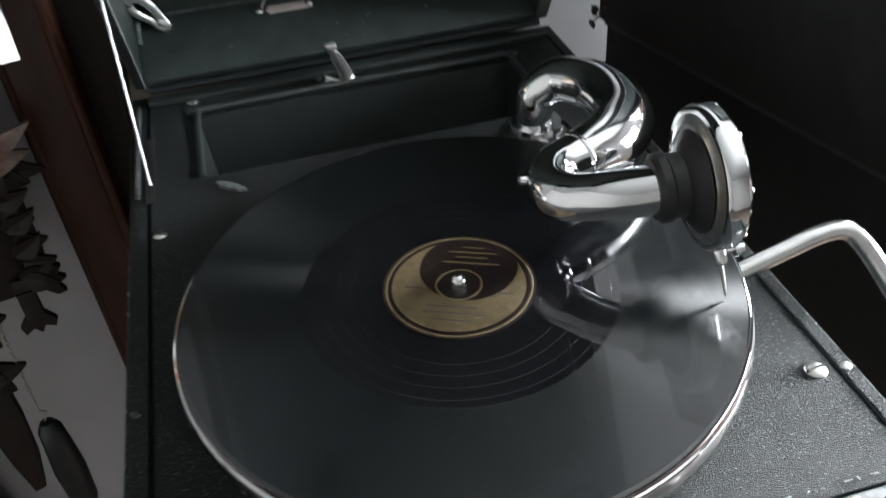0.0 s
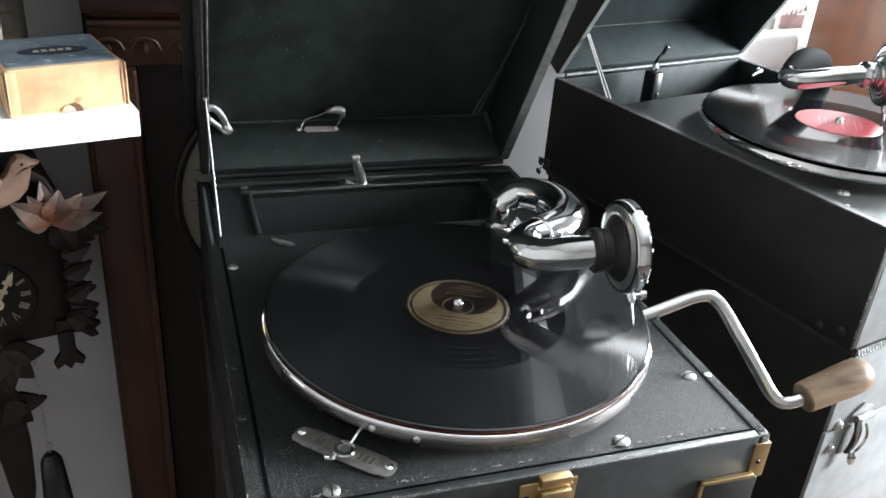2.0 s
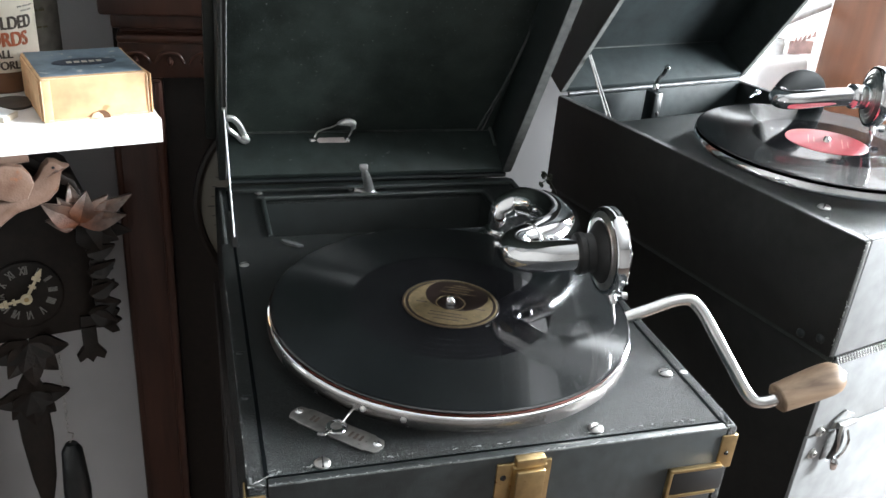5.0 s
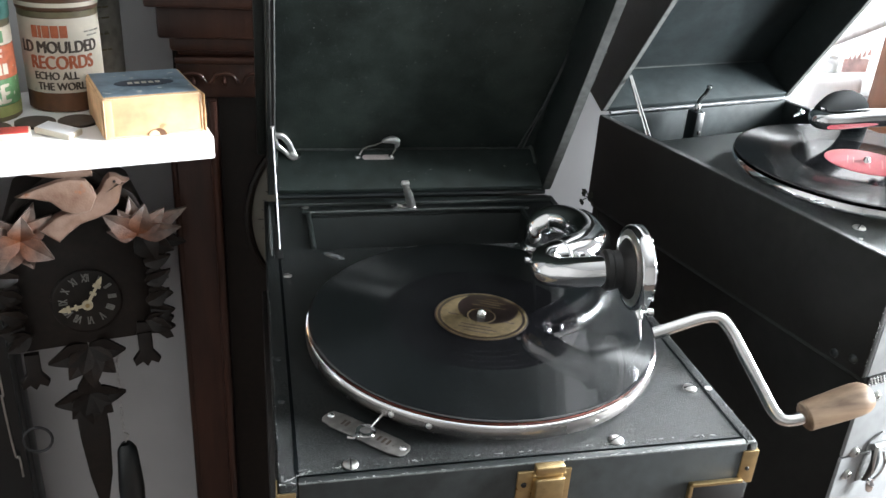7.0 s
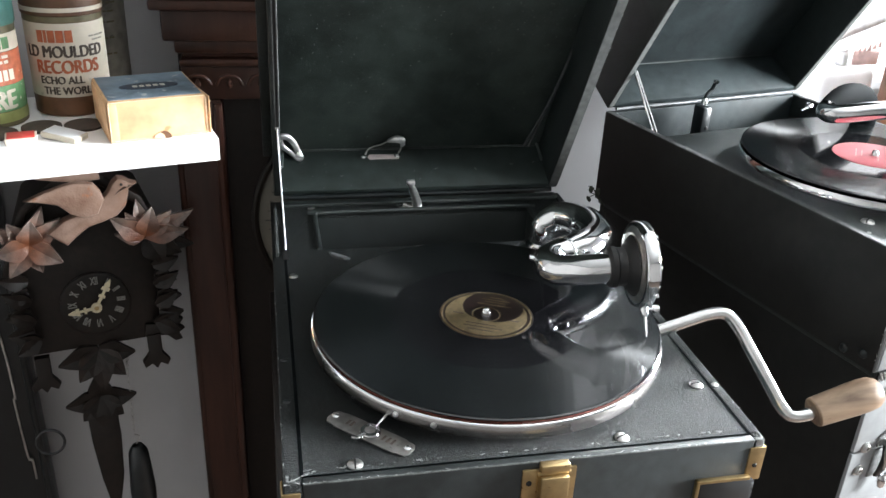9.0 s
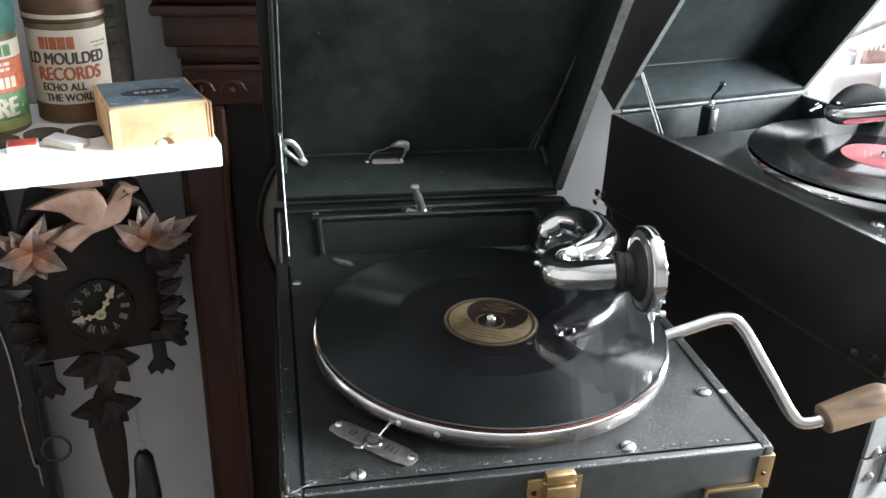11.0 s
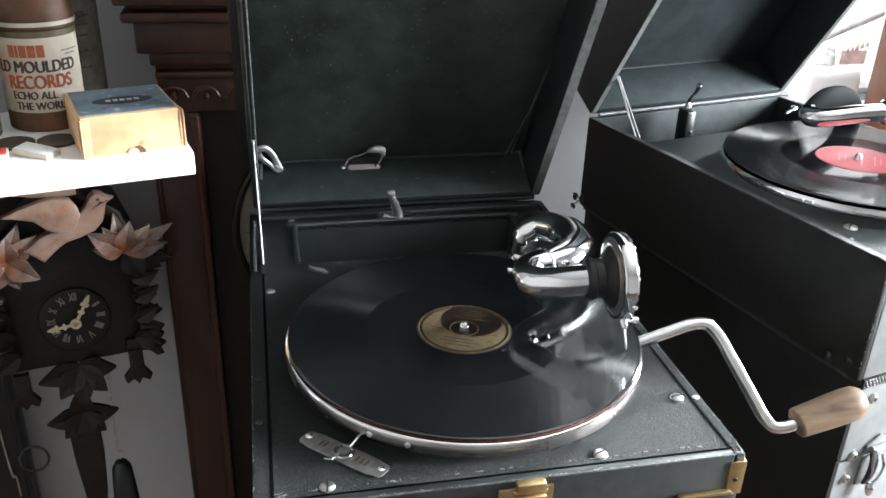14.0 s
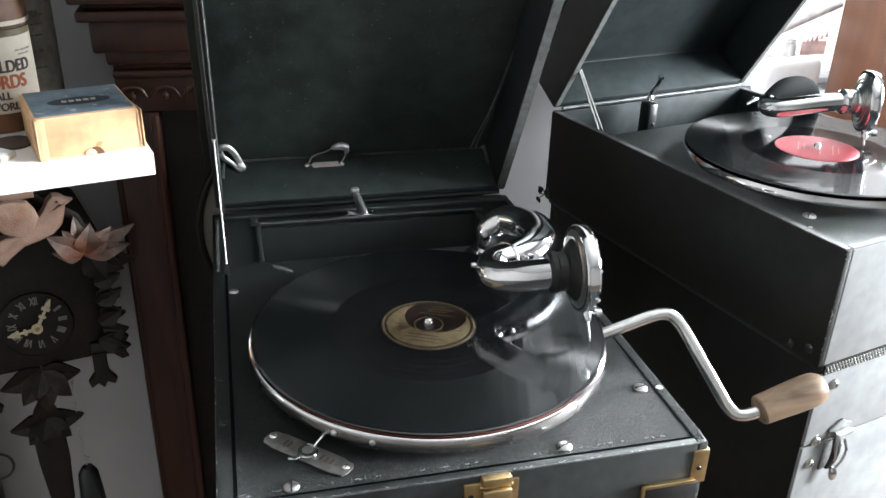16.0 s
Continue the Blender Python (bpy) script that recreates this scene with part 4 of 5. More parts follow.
part("label_star", prism([(0.006 * (1 if k % 2 else 0.45) * math.cos(k * math.pi / 5), 0.006 * (1 if k % 2 else 0.45) * math.sin(k * math.pi / 5)) for k in range(10)], 0.00048, 0.00060), label_print, lab2)
arm2 = tone_arm(gram2, [(0.119, 0.1980, 0.050, 0.0080), (0.109, 0.194, 0.0490, 0.0086), (0.1030, 0.184, 0.0490, 0.0088), (0.1115, 0.1745, 0.0505, 0.0088), (0.138, 0.164, 0.0540, 0.0088), (0.166, 0.153, 0.0565, 0.0085)],
                ((0.160, 0.1550, 0.0562), (0.178, 0.1485, 0.0565), 0.0118), "chrome tone arm", chrome)
# Chrome neck; the dark lid it mirrors is painted on as black.
part("swan_neck", tube([(0.210, 0.228, -0.002, 0.0115), (0.210, 0.228, 0.024, 0.0120), (0.204, 0.228, 0.040, 0.0125), (0.186, 0.223, 0.0485, 0.0128), (0.158, 0.2145, 0.0520, 0.0130), (0.134, 0.205, 0.0510, 0.0114),
                        (0.113, 0.196, 0.0490, 0.0090)], None, 28, 8), neck_black, arm2, "swan neck of the arm, blackened for the dark lid's reflection")
part("arm_base", lathe([(0.0, 0.0), (0.024, 0.0), (0.023, 0.005), (0.016, 0.008), (0, 0.008)], 32), inner_black, arm2, at=Matrix.Translation((0.206, 0.226, -0.002)))
part("stop_lug", lathe([(0.002, 0), (0.002, 0.01), (0.0036, 0.011), (0.003, 0.015), (0, 0.016)], 12), chrome, arm2, at=Matrix.Translation((0.212, 0.312, 0.006)) @ Matrix.Rotation(radians(70), 4, "Y"))
sound_box(arm2, (0.1850, 0.1455, 0.0565), (0.80, -0.60, 0.03), (-0.05, -0.45, -0.89), 0.0290)

# closed case under it
C2 = G2 @ pose(0.005, 0, -H2 - 0.001)
case = thing("closed_record_case", C2, "closed black case, front greyed for glare, metal catches and beaded edge", "case")
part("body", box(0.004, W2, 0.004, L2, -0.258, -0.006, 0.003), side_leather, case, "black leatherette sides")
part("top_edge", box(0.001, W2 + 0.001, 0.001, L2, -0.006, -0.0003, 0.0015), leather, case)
# Same covering as the sides; the grey is glare painted in.
part("front_panel", box(0.004, W2 - 0.002, 0.0005, 0.0042, -0.0815, -0.010, 0.001), glare_grey, case, "black leatherette front, window glare put into its grey colour")
part("front_panel", box(0.004, W2 - 0.002, 0.0005, 0.0042, -0.256, -0.0835, 0.001), glare_grey, case, "black leatherette front, window glare put into its grey colour")
part("bead_backing", box(0.004, W2 - 0.002, -0.0004, 0.0008, -0.0088, 0.0004), black_paint, case)
bead = lathe([(0, -0.0013), (0.0008, -0.0008), (0.0010, 0), (0.0008, 0.0008), (0, 0.0013)], 6)
bead_me = bpy.data.meshes.new("bead")
bead.to_mesh(bead_me)
bead.free()
bead_me.materials.append(nickel)
for row in range(3):
    for k in range(78):
        ob = new("bead", bead_me)
        ob.parent = case
        ob.location = (0.006 + 0.0036 * k + 0.0018 * (row % 2), -0.0008, -0.0012 - 0.0030 * row)
def nut_screw(x, z):
    """A fluted screw head on a washer, on the case's front."""
    m = Matrix.Translation((x, 0.0004, z)) @ Matrix.Rotation(radians(90), 4, "X")
    sc = part("screw", lathe([(0.0052, 0), (0.0052, 0.0008), (0.0040, 0.0011), (0.0038, 0.0026), (0.0030, 0.0032), (0.0018, 0.0030), (0.0016, 0.0020), (0, 0.0020)], 18), nickel, case, at=m)
    part("screw_slot", box(-0.0013, 0.0013, -0.0011, 0.0011, 0.0019, 0.0026), black_paint, sc, at=m @ Matrix.Rotation(0.4, 4, "Z"))


for x, z in ((0.021, -0.022), (0.0175, -0.079), (0.0165, -0.103)):
    nut_screw(x, z)


def draw_catch(bx):
    """A draw catch across the seam: keeper with a raised tongue above, plate, curved lever and tail below."""
    plate = box(bx - 0.001, bx + 0.026, -0.0016, 0.0004, -0.114, -0.0845, 0.0006)
    cl = part("catch", plate, satin_catch, case, "metal draw catch")
    keep = prism([(bx, -0.081), (bx + 0.026, -0.081), (bx + 0.027, -0.071), (bx + 0.020, -0.068), (bx + 0.014, -0.0640), (bx + 0.008, -0.067), (bx, -0.072)], 0.0, 0.0018, 0.0005, at=Matrix.Rotation(radians(90), 4, "X"))
    part("keeper", keep, satin_catch, cl)
    part("keeper_roll", tube([(bx + 0.004, -0.0040, -0.0765), (bx + 0.024, -0.0040, -0.0765)], 0.0036, 14, 2), satin_catch, cl)
    part("bail", tube([(bx + 0.004, -0.007, -0.073), (bx + 0.003, -0.0085, -0.084), (bx + 0.004, -0.009, -0.096), (bx + 0.005, -0.007, -0.104)], 0.0016, 8, 5), nickel, cl)
    part("lever", tube([(bx + 0.007, -0.0045, -0.079, 0.0044), (bx + 0.006, -0.0075, -0.088, 0.0052), (bx + 0.005, -0.0075, -0.100, 0.0050), (bx + 0.005, -0.0050, -0.110, 0.0040)], None, 14, 6, flat=0.45), inner_black, cl, "dark curved lever")
    part("lever_edge", tube([(bx + 0.0125, -0.0085, -0.080), (bx + 0.0140, -0.0115, -0.090), (bx + 0.0125, -0.0110, -0.101), (bx + 0.0105, -0.0085, -0.110)], 0.0012, 8, 6), chrome, cl)
    part("lever_tail", tube([(bx + 0.0075, -0.0070, -0.109, 0.0030), (bx + 0.0090, -0.0080, -0.115, 0.0046), (bx + 0.0105, -0.0085, -0.121, 0.0036), (bx + 0.0110, -0.0085, -0.1235, 0.0012)], None, 12, 5, flat=0.7), chrome, cl)
    for x, z in ((bx + 0.020, -0.094), (bx + 0.018, -0.108)):
        part("rivet", lathe([(0.0016, 0), (0.0012, 0.0009), (0, 0.0011)], 10), black_paint, cl, at=Matrix.Translation((x, -0.0016, z)) @ Matrix.Rotation(radians(90), 4, "X"))


for bx in (0.031, 0.200):
    draw_catch(bx)


# ---- room ----
def structure(name, bm, mat, label, category):
    return solid(name, bm, mat, label, category, kind="structure")


WALL_Y = 0.43
structure("wall_north", box(-1.6, 0.185, WALL_Y, WALL_Y + 0.12, -0.95, 1.6), wall_paint, "pale grey painted wall behind the gramophones", "wall")
b = box(0.065, 2.14, 0.80, 0.92, -0.95, -0.06)
b = box(0.065, 0.46, 0.80, 0.92, -0.06, 1.6, bm=b)
b = box(1.94, 2.14, 0.80, 0.92, -0.06, 1.6, bm=b)
b = box(1.24, 1.30, 0.80, 0.92, -0.06, 1.6, bm=b)
b = box(0.46, 1.24, 0.80, 0.92, 0.17, 1.6, bm=b)
b = box(1.30, 1.94, 0.80, 0.92, 1.05, 1.6, bm=b)
b = box(1.30, 1.94, 0.80, 0.92, -0.06, 0.36, bm=b)
structure("wall_window", b, wall_paint, "pale grey wall round a bright window", "wall")
structure("wall_return", box(0.185, 0.445, 0.489, 0.80, -0.95, 1.6), wall_paint, "pale grey wall pier beside the window", "wall")
b = box(2.02, 2.14, -3.0, 0.80, -0.95, 0.0)
b = box(2.02, 2.14, -3.0, -0.9, 0.0, 1.6, bm=b)
b = box(2.02, 2.14, 0.25, 0.80, 0.0, 1.6, bm=b)
b = box(2.02, 2.14, -0.9, 0.25, 0.95, 1.6, bm=b)
structure("wall_east", b, wall_paint, "pale grey wall with a window", "wall")
# West and south walls and the ceiling are unseen, added to set bounced fill.
structure("wall_west", box(-1.72, -1.6, -3.0, 0.55, -0.95, 1.6), dim_wall, "unseen taupe wall, toned to hold down bounced light", "wall")
structure("wall_south", box(-1.72, 2.14, -3.12, -3.0, -0.95, 1.6), dim_wall, "unseen taupe wall, toned to hold down bounced light", "wall")
structure("floor", box(-1.72, 2.14, -3.12, 0.92, -1.0, -0.95), carpet, "brown carpeted floor", "floor")
structure("ceiling", box(-1.72, 2.14, -3.12, 0.92, 1.6, 1.66), ceiling_grey, "unseen grey ceiling, toned to hold down bounced light", "ceiling")
structure("backdrop_daylight", box(-0.2, 2.6, 1.6, 1.62, -0.6, 2.2), glow, "bright overcast daylight outside the window", "backdrop")


def window_unit(name, m, w, h):
    win = thing(name, m, "white framed window, bright outside", "window", kind="structure")
    f = 0.05 if h > 0.3 else 0.012
    for x0, x1, z0, z1 in ((0, f, 0, h), (w - f, w, 0, h), (f, w - f, 0, f), (f, w - f, h - f, h)):
        part("window_frame", box(x0, x1, 0, 0.05, z0, z1, 0.004), frame_white, win)
    part("window_sill", box(-0.03, w + 0.03, -0.09, -0.002, -0.022, 0.0, 0.004), frame_white, win)


window_unit("window_1", pose(0.46, 0.84, -0.06), 0.78, 0.23)
window_unit("window_3", pose(1.30, 0.84, 0.36), 0.64, 0.69)
window_unit("window_2", pose(2.06, 0.25, 0.0, 0, 0, -90), 1.15, 0.95)

# supports
def stand(m, w, d, h):
    st = thing("side_table", m, "plain dark wooden side table under the cases", "table", "side tables")
    part("tabletop", box(0, w, 0, d, h - 0.025, h, 0.003), table_wood, st)
    for x in (0.02, w - 0.02):
        for y in (0.02, d - 0.02):
            part("leg", box(x - 0.018, x + 0.018, y - 0.018, y + 0.018, 0.0, h - 0.0255, 0.003), table_wood, st)


stand(pose(-0.156, -0.138, -0.95), 0.306, 0.405, 0.95 - 0.0955)
stand(Matrix.Translation((0, 0, -0.95)) @ pose(0.313, -0.033, 0, 0, 0, 13.7), 0.287, 0.39, 0.95 + 0.065 - 0.104 - 0.001 - 0.2585)

# brown wooden cabinet and cloth things by the window
cab = thing("cabinet", pose(0.898, 0.46, -0.95), "orange-brown wooden cabinet beside the window", "cabinet")
part("side_panel", box(0.0, 0.02, 0.0, 0.30, 0.06, 1.22, 0.003), orange_wood, cab)
part("side_panel", box(0.42, 0.44, 0.0, 0.30, 0.06, 1.22, 0.003), orange_wood, cab)
part("top", box(-0.01, 0.45, -0.01, 0.31, 1.2205, 1.25, 0.004), orange_wood, cab)
part("door", box(0.0205, 0.4195, -0.012, 0.008, 0.07, 1.21, 0.003), orange_wood, cab)
part("plinth", box(0.01, 0.43, 0.01, 0.30, 0.0, 0.0595), orange_wood, cab)
# things on the window sill
# Block added to carry the sill things where daylight burns out to white.
solid("sill_block", box(0.765, 0.885, 0.752, 0.80, -0.0595, 0.012, 0.020, 4), blown_out_white, "added white block under the sill things, paled for overexposed daylight", "parcel")
solid("pale_jar", lathe([(0, 0), (0.009, 0.0), (0.010, 0.002), (0.010, 0.018), (0.007, 0.022), (0.008, 0.026), (0, 0.027)], 28, at=Matrix.Translation((0.822, 0.775, 0.0125))), fabric_grey, "small pale jar on the added block", "jar")
solid("paper_roll", tube([(0.735, 0.768, 0.038), (0.815, 0.775, 0.067), (0.905, 0.780, 0.100)], 0.010, 14, 4), fabric_grey, "pale grey paper roll leaning by the window", "roll")
tw = bmesh.new()
for k in range(5):
    prism([(0, 0), (0.007, 0.001), (0.005, 0.012)], 0, 0.003, bm=tw, at=Matrix.Translation((0.846 + 0.009 * k, 0.772, 0.030 + 0.003 * k)) @ Matrix.Rotation(radians(90), 4, "X"))
box(0.842, 0.890, 0.770, 0.776, 0.0125, 0.036, 0.002, bm=tw)
solid("red_trim", tw, fabric_red, "red toothed trim on the added block, paled for overexposure", "trim")

# ---- shelf on the left ----
SH = pose(-0.192, 0.207, 0.089, 0, 0, 13.5)
sh = thing("wall_shelf", SH, "white laminate shelf board holding tubes and a card box", "shelf", kind="")
part("board", box(-0.62, 0.0, 0.0, 0.175, -0.0205, 0.0, 0.0012), shelf_white, sh)
part("support_panel", box(-0.62, -0.60, 0.01, 0.175, -0.60, -0.0207, 0.001), shelf_white, sh)

# card box
BX = pose(-0.2785, 0.1965, 0.0893, 0, 0, 17.0)
bx = thing("card_box", BX, "worn tan cardboard box with faded blue lid, on the shelf", "box")
part("carton", box(0, 0.0805, 0, 0.083, 0, 0.0350, 0.0014), card, bx)
part("lid_print", box(0.002, 0.0785, 0.004, 0.082, 0.0349, 0.0355, 0.0003), blue_paper, bx, "faded blue paper top")
part("oval_mark", prism([(0.0415 + 0.025 * math.cos(a), 0.040 + 0.0110 * math.sin(a)) for a in np.linspace(0, 2 * math.pi, 48, endpoint=False)], 0.0354, 0.0358), navy, bx, "dark oval mark")
for k in range(5):
    part("print_bar", box(0.0277 + 0.0058 * k, 0.0317 + 0.0058 * k, 0.0372, 0.0428, 0.0357, 0.0360), paper_white, bx)
part("flap", box(-0.0012, 0.0, 0.001, 0.078, 0.001, 0.033, 0.0003), card, bx)
part("flap", box(0.0, 0.0070, -0.0006, 0.0004, 0.0, 0.033, 0.0002), card, bx, at=Matrix.Translation((0.0002, 0, 0)))
part("flap", box(0.0, 0.0012, -0.030, 0.002, 0.0, 0.033, 0.0003), card, bx, at=Matrix.Translation((0.0806, 0.030, 0)) @ Matrix.Rotation(radians(4), 4, "Z"))
part("thumb_notch", prism([(0.0065 * math.cos(a), 0.0065 * math.sin(a)) for a in np.linspace(0, math.pi, 16)], 0.0, 0.0006), tin_brown, bx, "torn thumb notch", at=Matrix.Translation((0.043, -0.0003, 0.0)) @ Matrix.Rotation(radians(90), 4, "X"))

for a, c, r in (((0.003, -0.0004, 0.0016), (0.034, -0.0004, 0.0010), 0.0005), ((0.051, -0.0004, 0.0012), (0.0795, -0.0004, 0.0018), 0.0005), ((0.0004, -0.0002, 0.001), (0.0006, -0.0006, 0.033), 0.0005),
                ((0.0804, -0.0002, 0.001), (0.0802, -0.0004, 0.033), 0.0005), ((0.002, -0.0004, 0.0342), (0.0785, -0.0004, 0.0345), 0.0005)):
    mid = [(p + q) / 2 for p, q in zip(a, c)]
    part("frayed_edge", tube([a, (mid[0], mid[1] - 0.0004, mid[2] + 0.0004), c], r, 6, 4), pale_card, bx, "pale frayed card edge")
part("torn_flap", prism([(-0.008, 0.0), (0.002, 0.0), (0.001, 0.0030), (-0.002, 0.0052), (-0.006, 0.0040)], 0.0, 0.0008, 0.0003), pale_card, bx, at=Matrix.Translation((0.042, -0.0008, 0.0004)) @ Matrix.Rotation(radians(84), 4, "X"))


def letters(text, size, r, z, a_mid, mat, parent, name="lettering", squeeze=1.0, bold=0.04):
    """Text wrapped round a tube of radius r, its middle at the angle a_mid."""
    cu = bpy.data.curves.new("txt", "FONT")
    cu.body, cu.size, cu.align_x, cu.offset = text, size, "CENTER", 0.0
    ob = bpy.data.objects.new("txt", cu)
    scene.collection.objects.link(ob)
    bpy.context.view_layer.update()
    me = bpy.data.meshes.new_from_object(ob.evaluated_get(bpy.context.evaluated_depsgraph_get()))
    bpy.data.objects.remove(ob)
    b = bmesh.new()
    b.from_mesh(me)
    bmesh.ops.subdivide_edges(b, edges=[e for e in b.edges if e.calc_length() > size * 0.25], cuts=2)
    bmesh.ops.triangulate(b, faces=b.faces)
    flat_letters = b
    b = bmesh.new()
    for q, shift in enumerate((-bold, 0.0, bold)):
        one = flat_letters.copy()
        rq = r + 0.00035 + 0.00004 * q
        for v in one.verts:
            a = a_mid + (v.co.x * squeeze + shift * size) / r
            v.co = Vector((rq * math.cos(a), rq * math.sin(a), z + v.co.y + shift * size * 0.4))
        join(b, one)
    flat_letters.free()
    ext = bmesh.ops.extrude_face_region(b, geom=list(b.faces))
    for v in ext["geom"]:
        if isinstance(v, bmesh.types.BMVert):
            v.co.x *= (r - 0.0004) / r
            v.co.y *= (r - 0.0004) / r
    return part(name, b, mat, parent)


def bars(parent, r, z, a_mid, widths, h, mat, gap=0.0016):
    a = a_mid - (sum(widths) + gap * (len(widths) - 1)) / 2 / r
    for w in widths:
        out = [(r * math.cos(a + w / r * k / 4), r * math.sin(a + w / r * k / 4)) for k in range(5)]
        inn = [((r - 0.0008) * math.cos(a + w / r * k / 4), (r - 0.0008) * math.sin(a + w / r * k / 4)) for k in range(4, -1, -1)]
        part("print_bar", prism(out + inn, z, z + h), mat, parent)
        a += (w + gap) / r


def band(r, z0, z1, mat, parent, name="band", label=""):
    return part(name, lathe([(r - 0.0015, z0), (r, z0 + 0.0002), (r, z1 - 0.0002), (r - 0.0015, z1)], 64), mat, parent, label)


TR = 0.0330
tube1 = thing("cylinder_record_tube", pose(-0.3260, 0.3080, 0.0893), "brown card record tube with cream lettered label", "tube", "record tubes")
part("tube_body", lathe([(0, 0), (TR - 0.001, 0), (TR, 0.001), (TR, 0.088), (TR - 0.001, 0.0885), (0, 0.0885)], 64), tin_brown, tube1)
part("tube_lid", lathe([(TR + 0.0006, 0.0887), (TR + 0.0012, 0.0895), (TR + 0.0012, 0.116), (TR, 0.118), (0, 0.1185)], 64), tin_brown, tube1, "brown card lid")
band(TR + 0.0003, 0.0175, 0.0830, paper_white, tube1, "paper_band", "cream paper label")
band(TR + 0.0003, 0.0832, 0.0885, tin_olive, tube1)
band(TR + 0.0016, 0.0920, 0.0960, paper_white, tube1)
AF = radians(-82)
bars(tube1, TR + 0.0008, 0.0665, AF - 0.22, (0.0052, 0.0026, 0.0060, 0.0064, 0.0064), 0.0105, ink_red, 0.0010)
letters("LD MOULDED", 0.0145, TR + 0.0004, 0.0535, AF - 0.03, ink_brown, tube1, squeeze=0.78)
letters("RECORDS", 0.0165, TR + 0.0004, 0.0395, AF + 0.02, ink_red, tube1, squeeze=0.76)
letters("ECHO ALL", 0.0096, TR + 0.0004, 0.0300, AF - 0.18, ink_brown, tube1, squeeze=0.85)
letters("THE WORLD", 0.0096, TR + 0.0004, 0.0205, AF + 0.02, ink_brown, tube1, squeeze=0.85)
bars(tube1, TR + 0.0008, 0.0700, AF + 0.95, (0.004, 0.006, 0.005), 0.0012, tin_grey)
bars(tube1, TR + 0.0008, 0.0665, AF + 0.95, (0.007, 0.004), 0.0012, tin_grey)

tube2 = thing("cylinder_record_tube", pose(-0.3915, 0.2700, 0.0893), "green, cream and red printed record tube with teal lid", "tube", "record tubes")
part("tube_body", lathe([(0, 0), (TR - 0.001, 0), (TR, 0.001), (TR, 0.088), (TR - 0.001, 0.0885), (0, 0.0885)], 64), tin_olive, tube2)
part("tube_lid", lathe([(TR + 0.0006, 0.0850), (TR + 0.0012, 0.0860), (TR + 0.0012, 0.112), (TR, 0.114), (0, 0.1145)], 64), tin_teal, tube2, "teal card lid")
band(TR + 0.0003, 0.0040, 0.0135, tin_lime, tube2)
band(TR + 0.0003, 0.0137, 0.0360, tin_green, tube2, "paper_band", "green printed band")
band(TR + 0.0003, 0.0362, 0.0640, tin_red, tube2, "paper_band", "red printed band")
band(TR + 0.0003, 0.0642, 0.0790, paper_white, tube2, "paper_band", "cream printed band")
A2F = radians(-50)
bars(tube2, TR + 0.0008, 0.0665, A2F, (0.007, 0.008, 0.003, 0.007), 0.0095, tin_green)
bars(tube2, TR + 0.0008, 0.0590, A2F, (0.005, 0.009, 0.006), 0.0024, paper_white)
bars(tube2, TR + 0.0008, 0.0545, A2F, (0.009, 0.006, 0.004), 0.0024, paper_white)
bars(tube2, TR + 0.0008, 0.0400, A2F, (0.006, 0.004, 0.005, 0.004, 0.005), 0.0090, paper_white)
letters("RE", 0.0230, TR + 0.0004, 0.0160, A2F + 0.10, paper_white, tube2, squeeze=0.8)
tube3 = thing("cylinder_record_tube", pose(-0.3100, 0.3710, 0.0893), "faded grey-cream printed card tube behind the brown one", "tube", "record tubes")
part("tube_body", lathe([(0, 0), (0.027, 0), (0.028, 0.001), (0.028, 0.105), (0, 0.105)], 48), tin_grey, tube3)
part("tube_lid", lathe([(0.029, 0.1052), (0.029, 0.135), (0, 0.136)], 48), tin_grey, tube3)
for k, (z, ws) in enumerate(((0.088, (0.004, 0.007, 0.003, 0.005)), (0.080, (0.006, 0.003, 0.006)), (0.070, (0.003, 0.004, 0.008)), (0.055, (0.008, 0.005)), (0.040, (0.004, 0.006, 0.004)))):
    bars(tube3, 0.0288, z, AF + 0.35, ws, 0.0016, tin_olive)

DISCS = ((-0.3080, 0.2460, 0.0165), (-0.3420, 0.2420, 0.0165), (-0.3740, 0.2240, 0.0170))
for x, y, r in DISCS:
    solid("tube_stopper", lathe([(0, 0.0893), (r, 0.0893), (r, 0.0915), (r * 0.9, 0.0922), (0, 0.0922)], 40, at=Matrix.Translation((x, y, 0))), ink_brown, "flat round dark card disc on the shelf", "disc", "card discs")


def packet(m, w, d, h, mat, label):
    o = thing("needle_packet", m, label, "packet", "needle packets")
    part("wrapper", box(-w / 2, w / 2, -d / 2, d / 2, 0, h, 0.0008), paper_white, o)
    part("front", box(-w / 2 + 0.0015, w / 2 - 0.0015, -d / 2 + 0.001, d / 2 - 0.001, h - 0.0001, h + 0.0005, 0.0002), mat, o)


packet(pose(-0.3180, 0.2130, 0.0900, 2, 5, -26), 0.033, 0.018, 0.0050, frame_white, "small white folded needle packet on the shelf")
packet(pose(-0.3500, 0.2050, 0.0900, 2, 0, 12), 0.024, 0.018, 0.0055, match_red, "small red needle packet on the shelf")

# ---- wooden longcase clock behind ----
LC = pose(-0.05, WALL_Y, -0.95)
lc = thing("longcase_clock", LC, "dark mahogany clock with carved hood and round cream dial", "clock")
ZB = 0.95
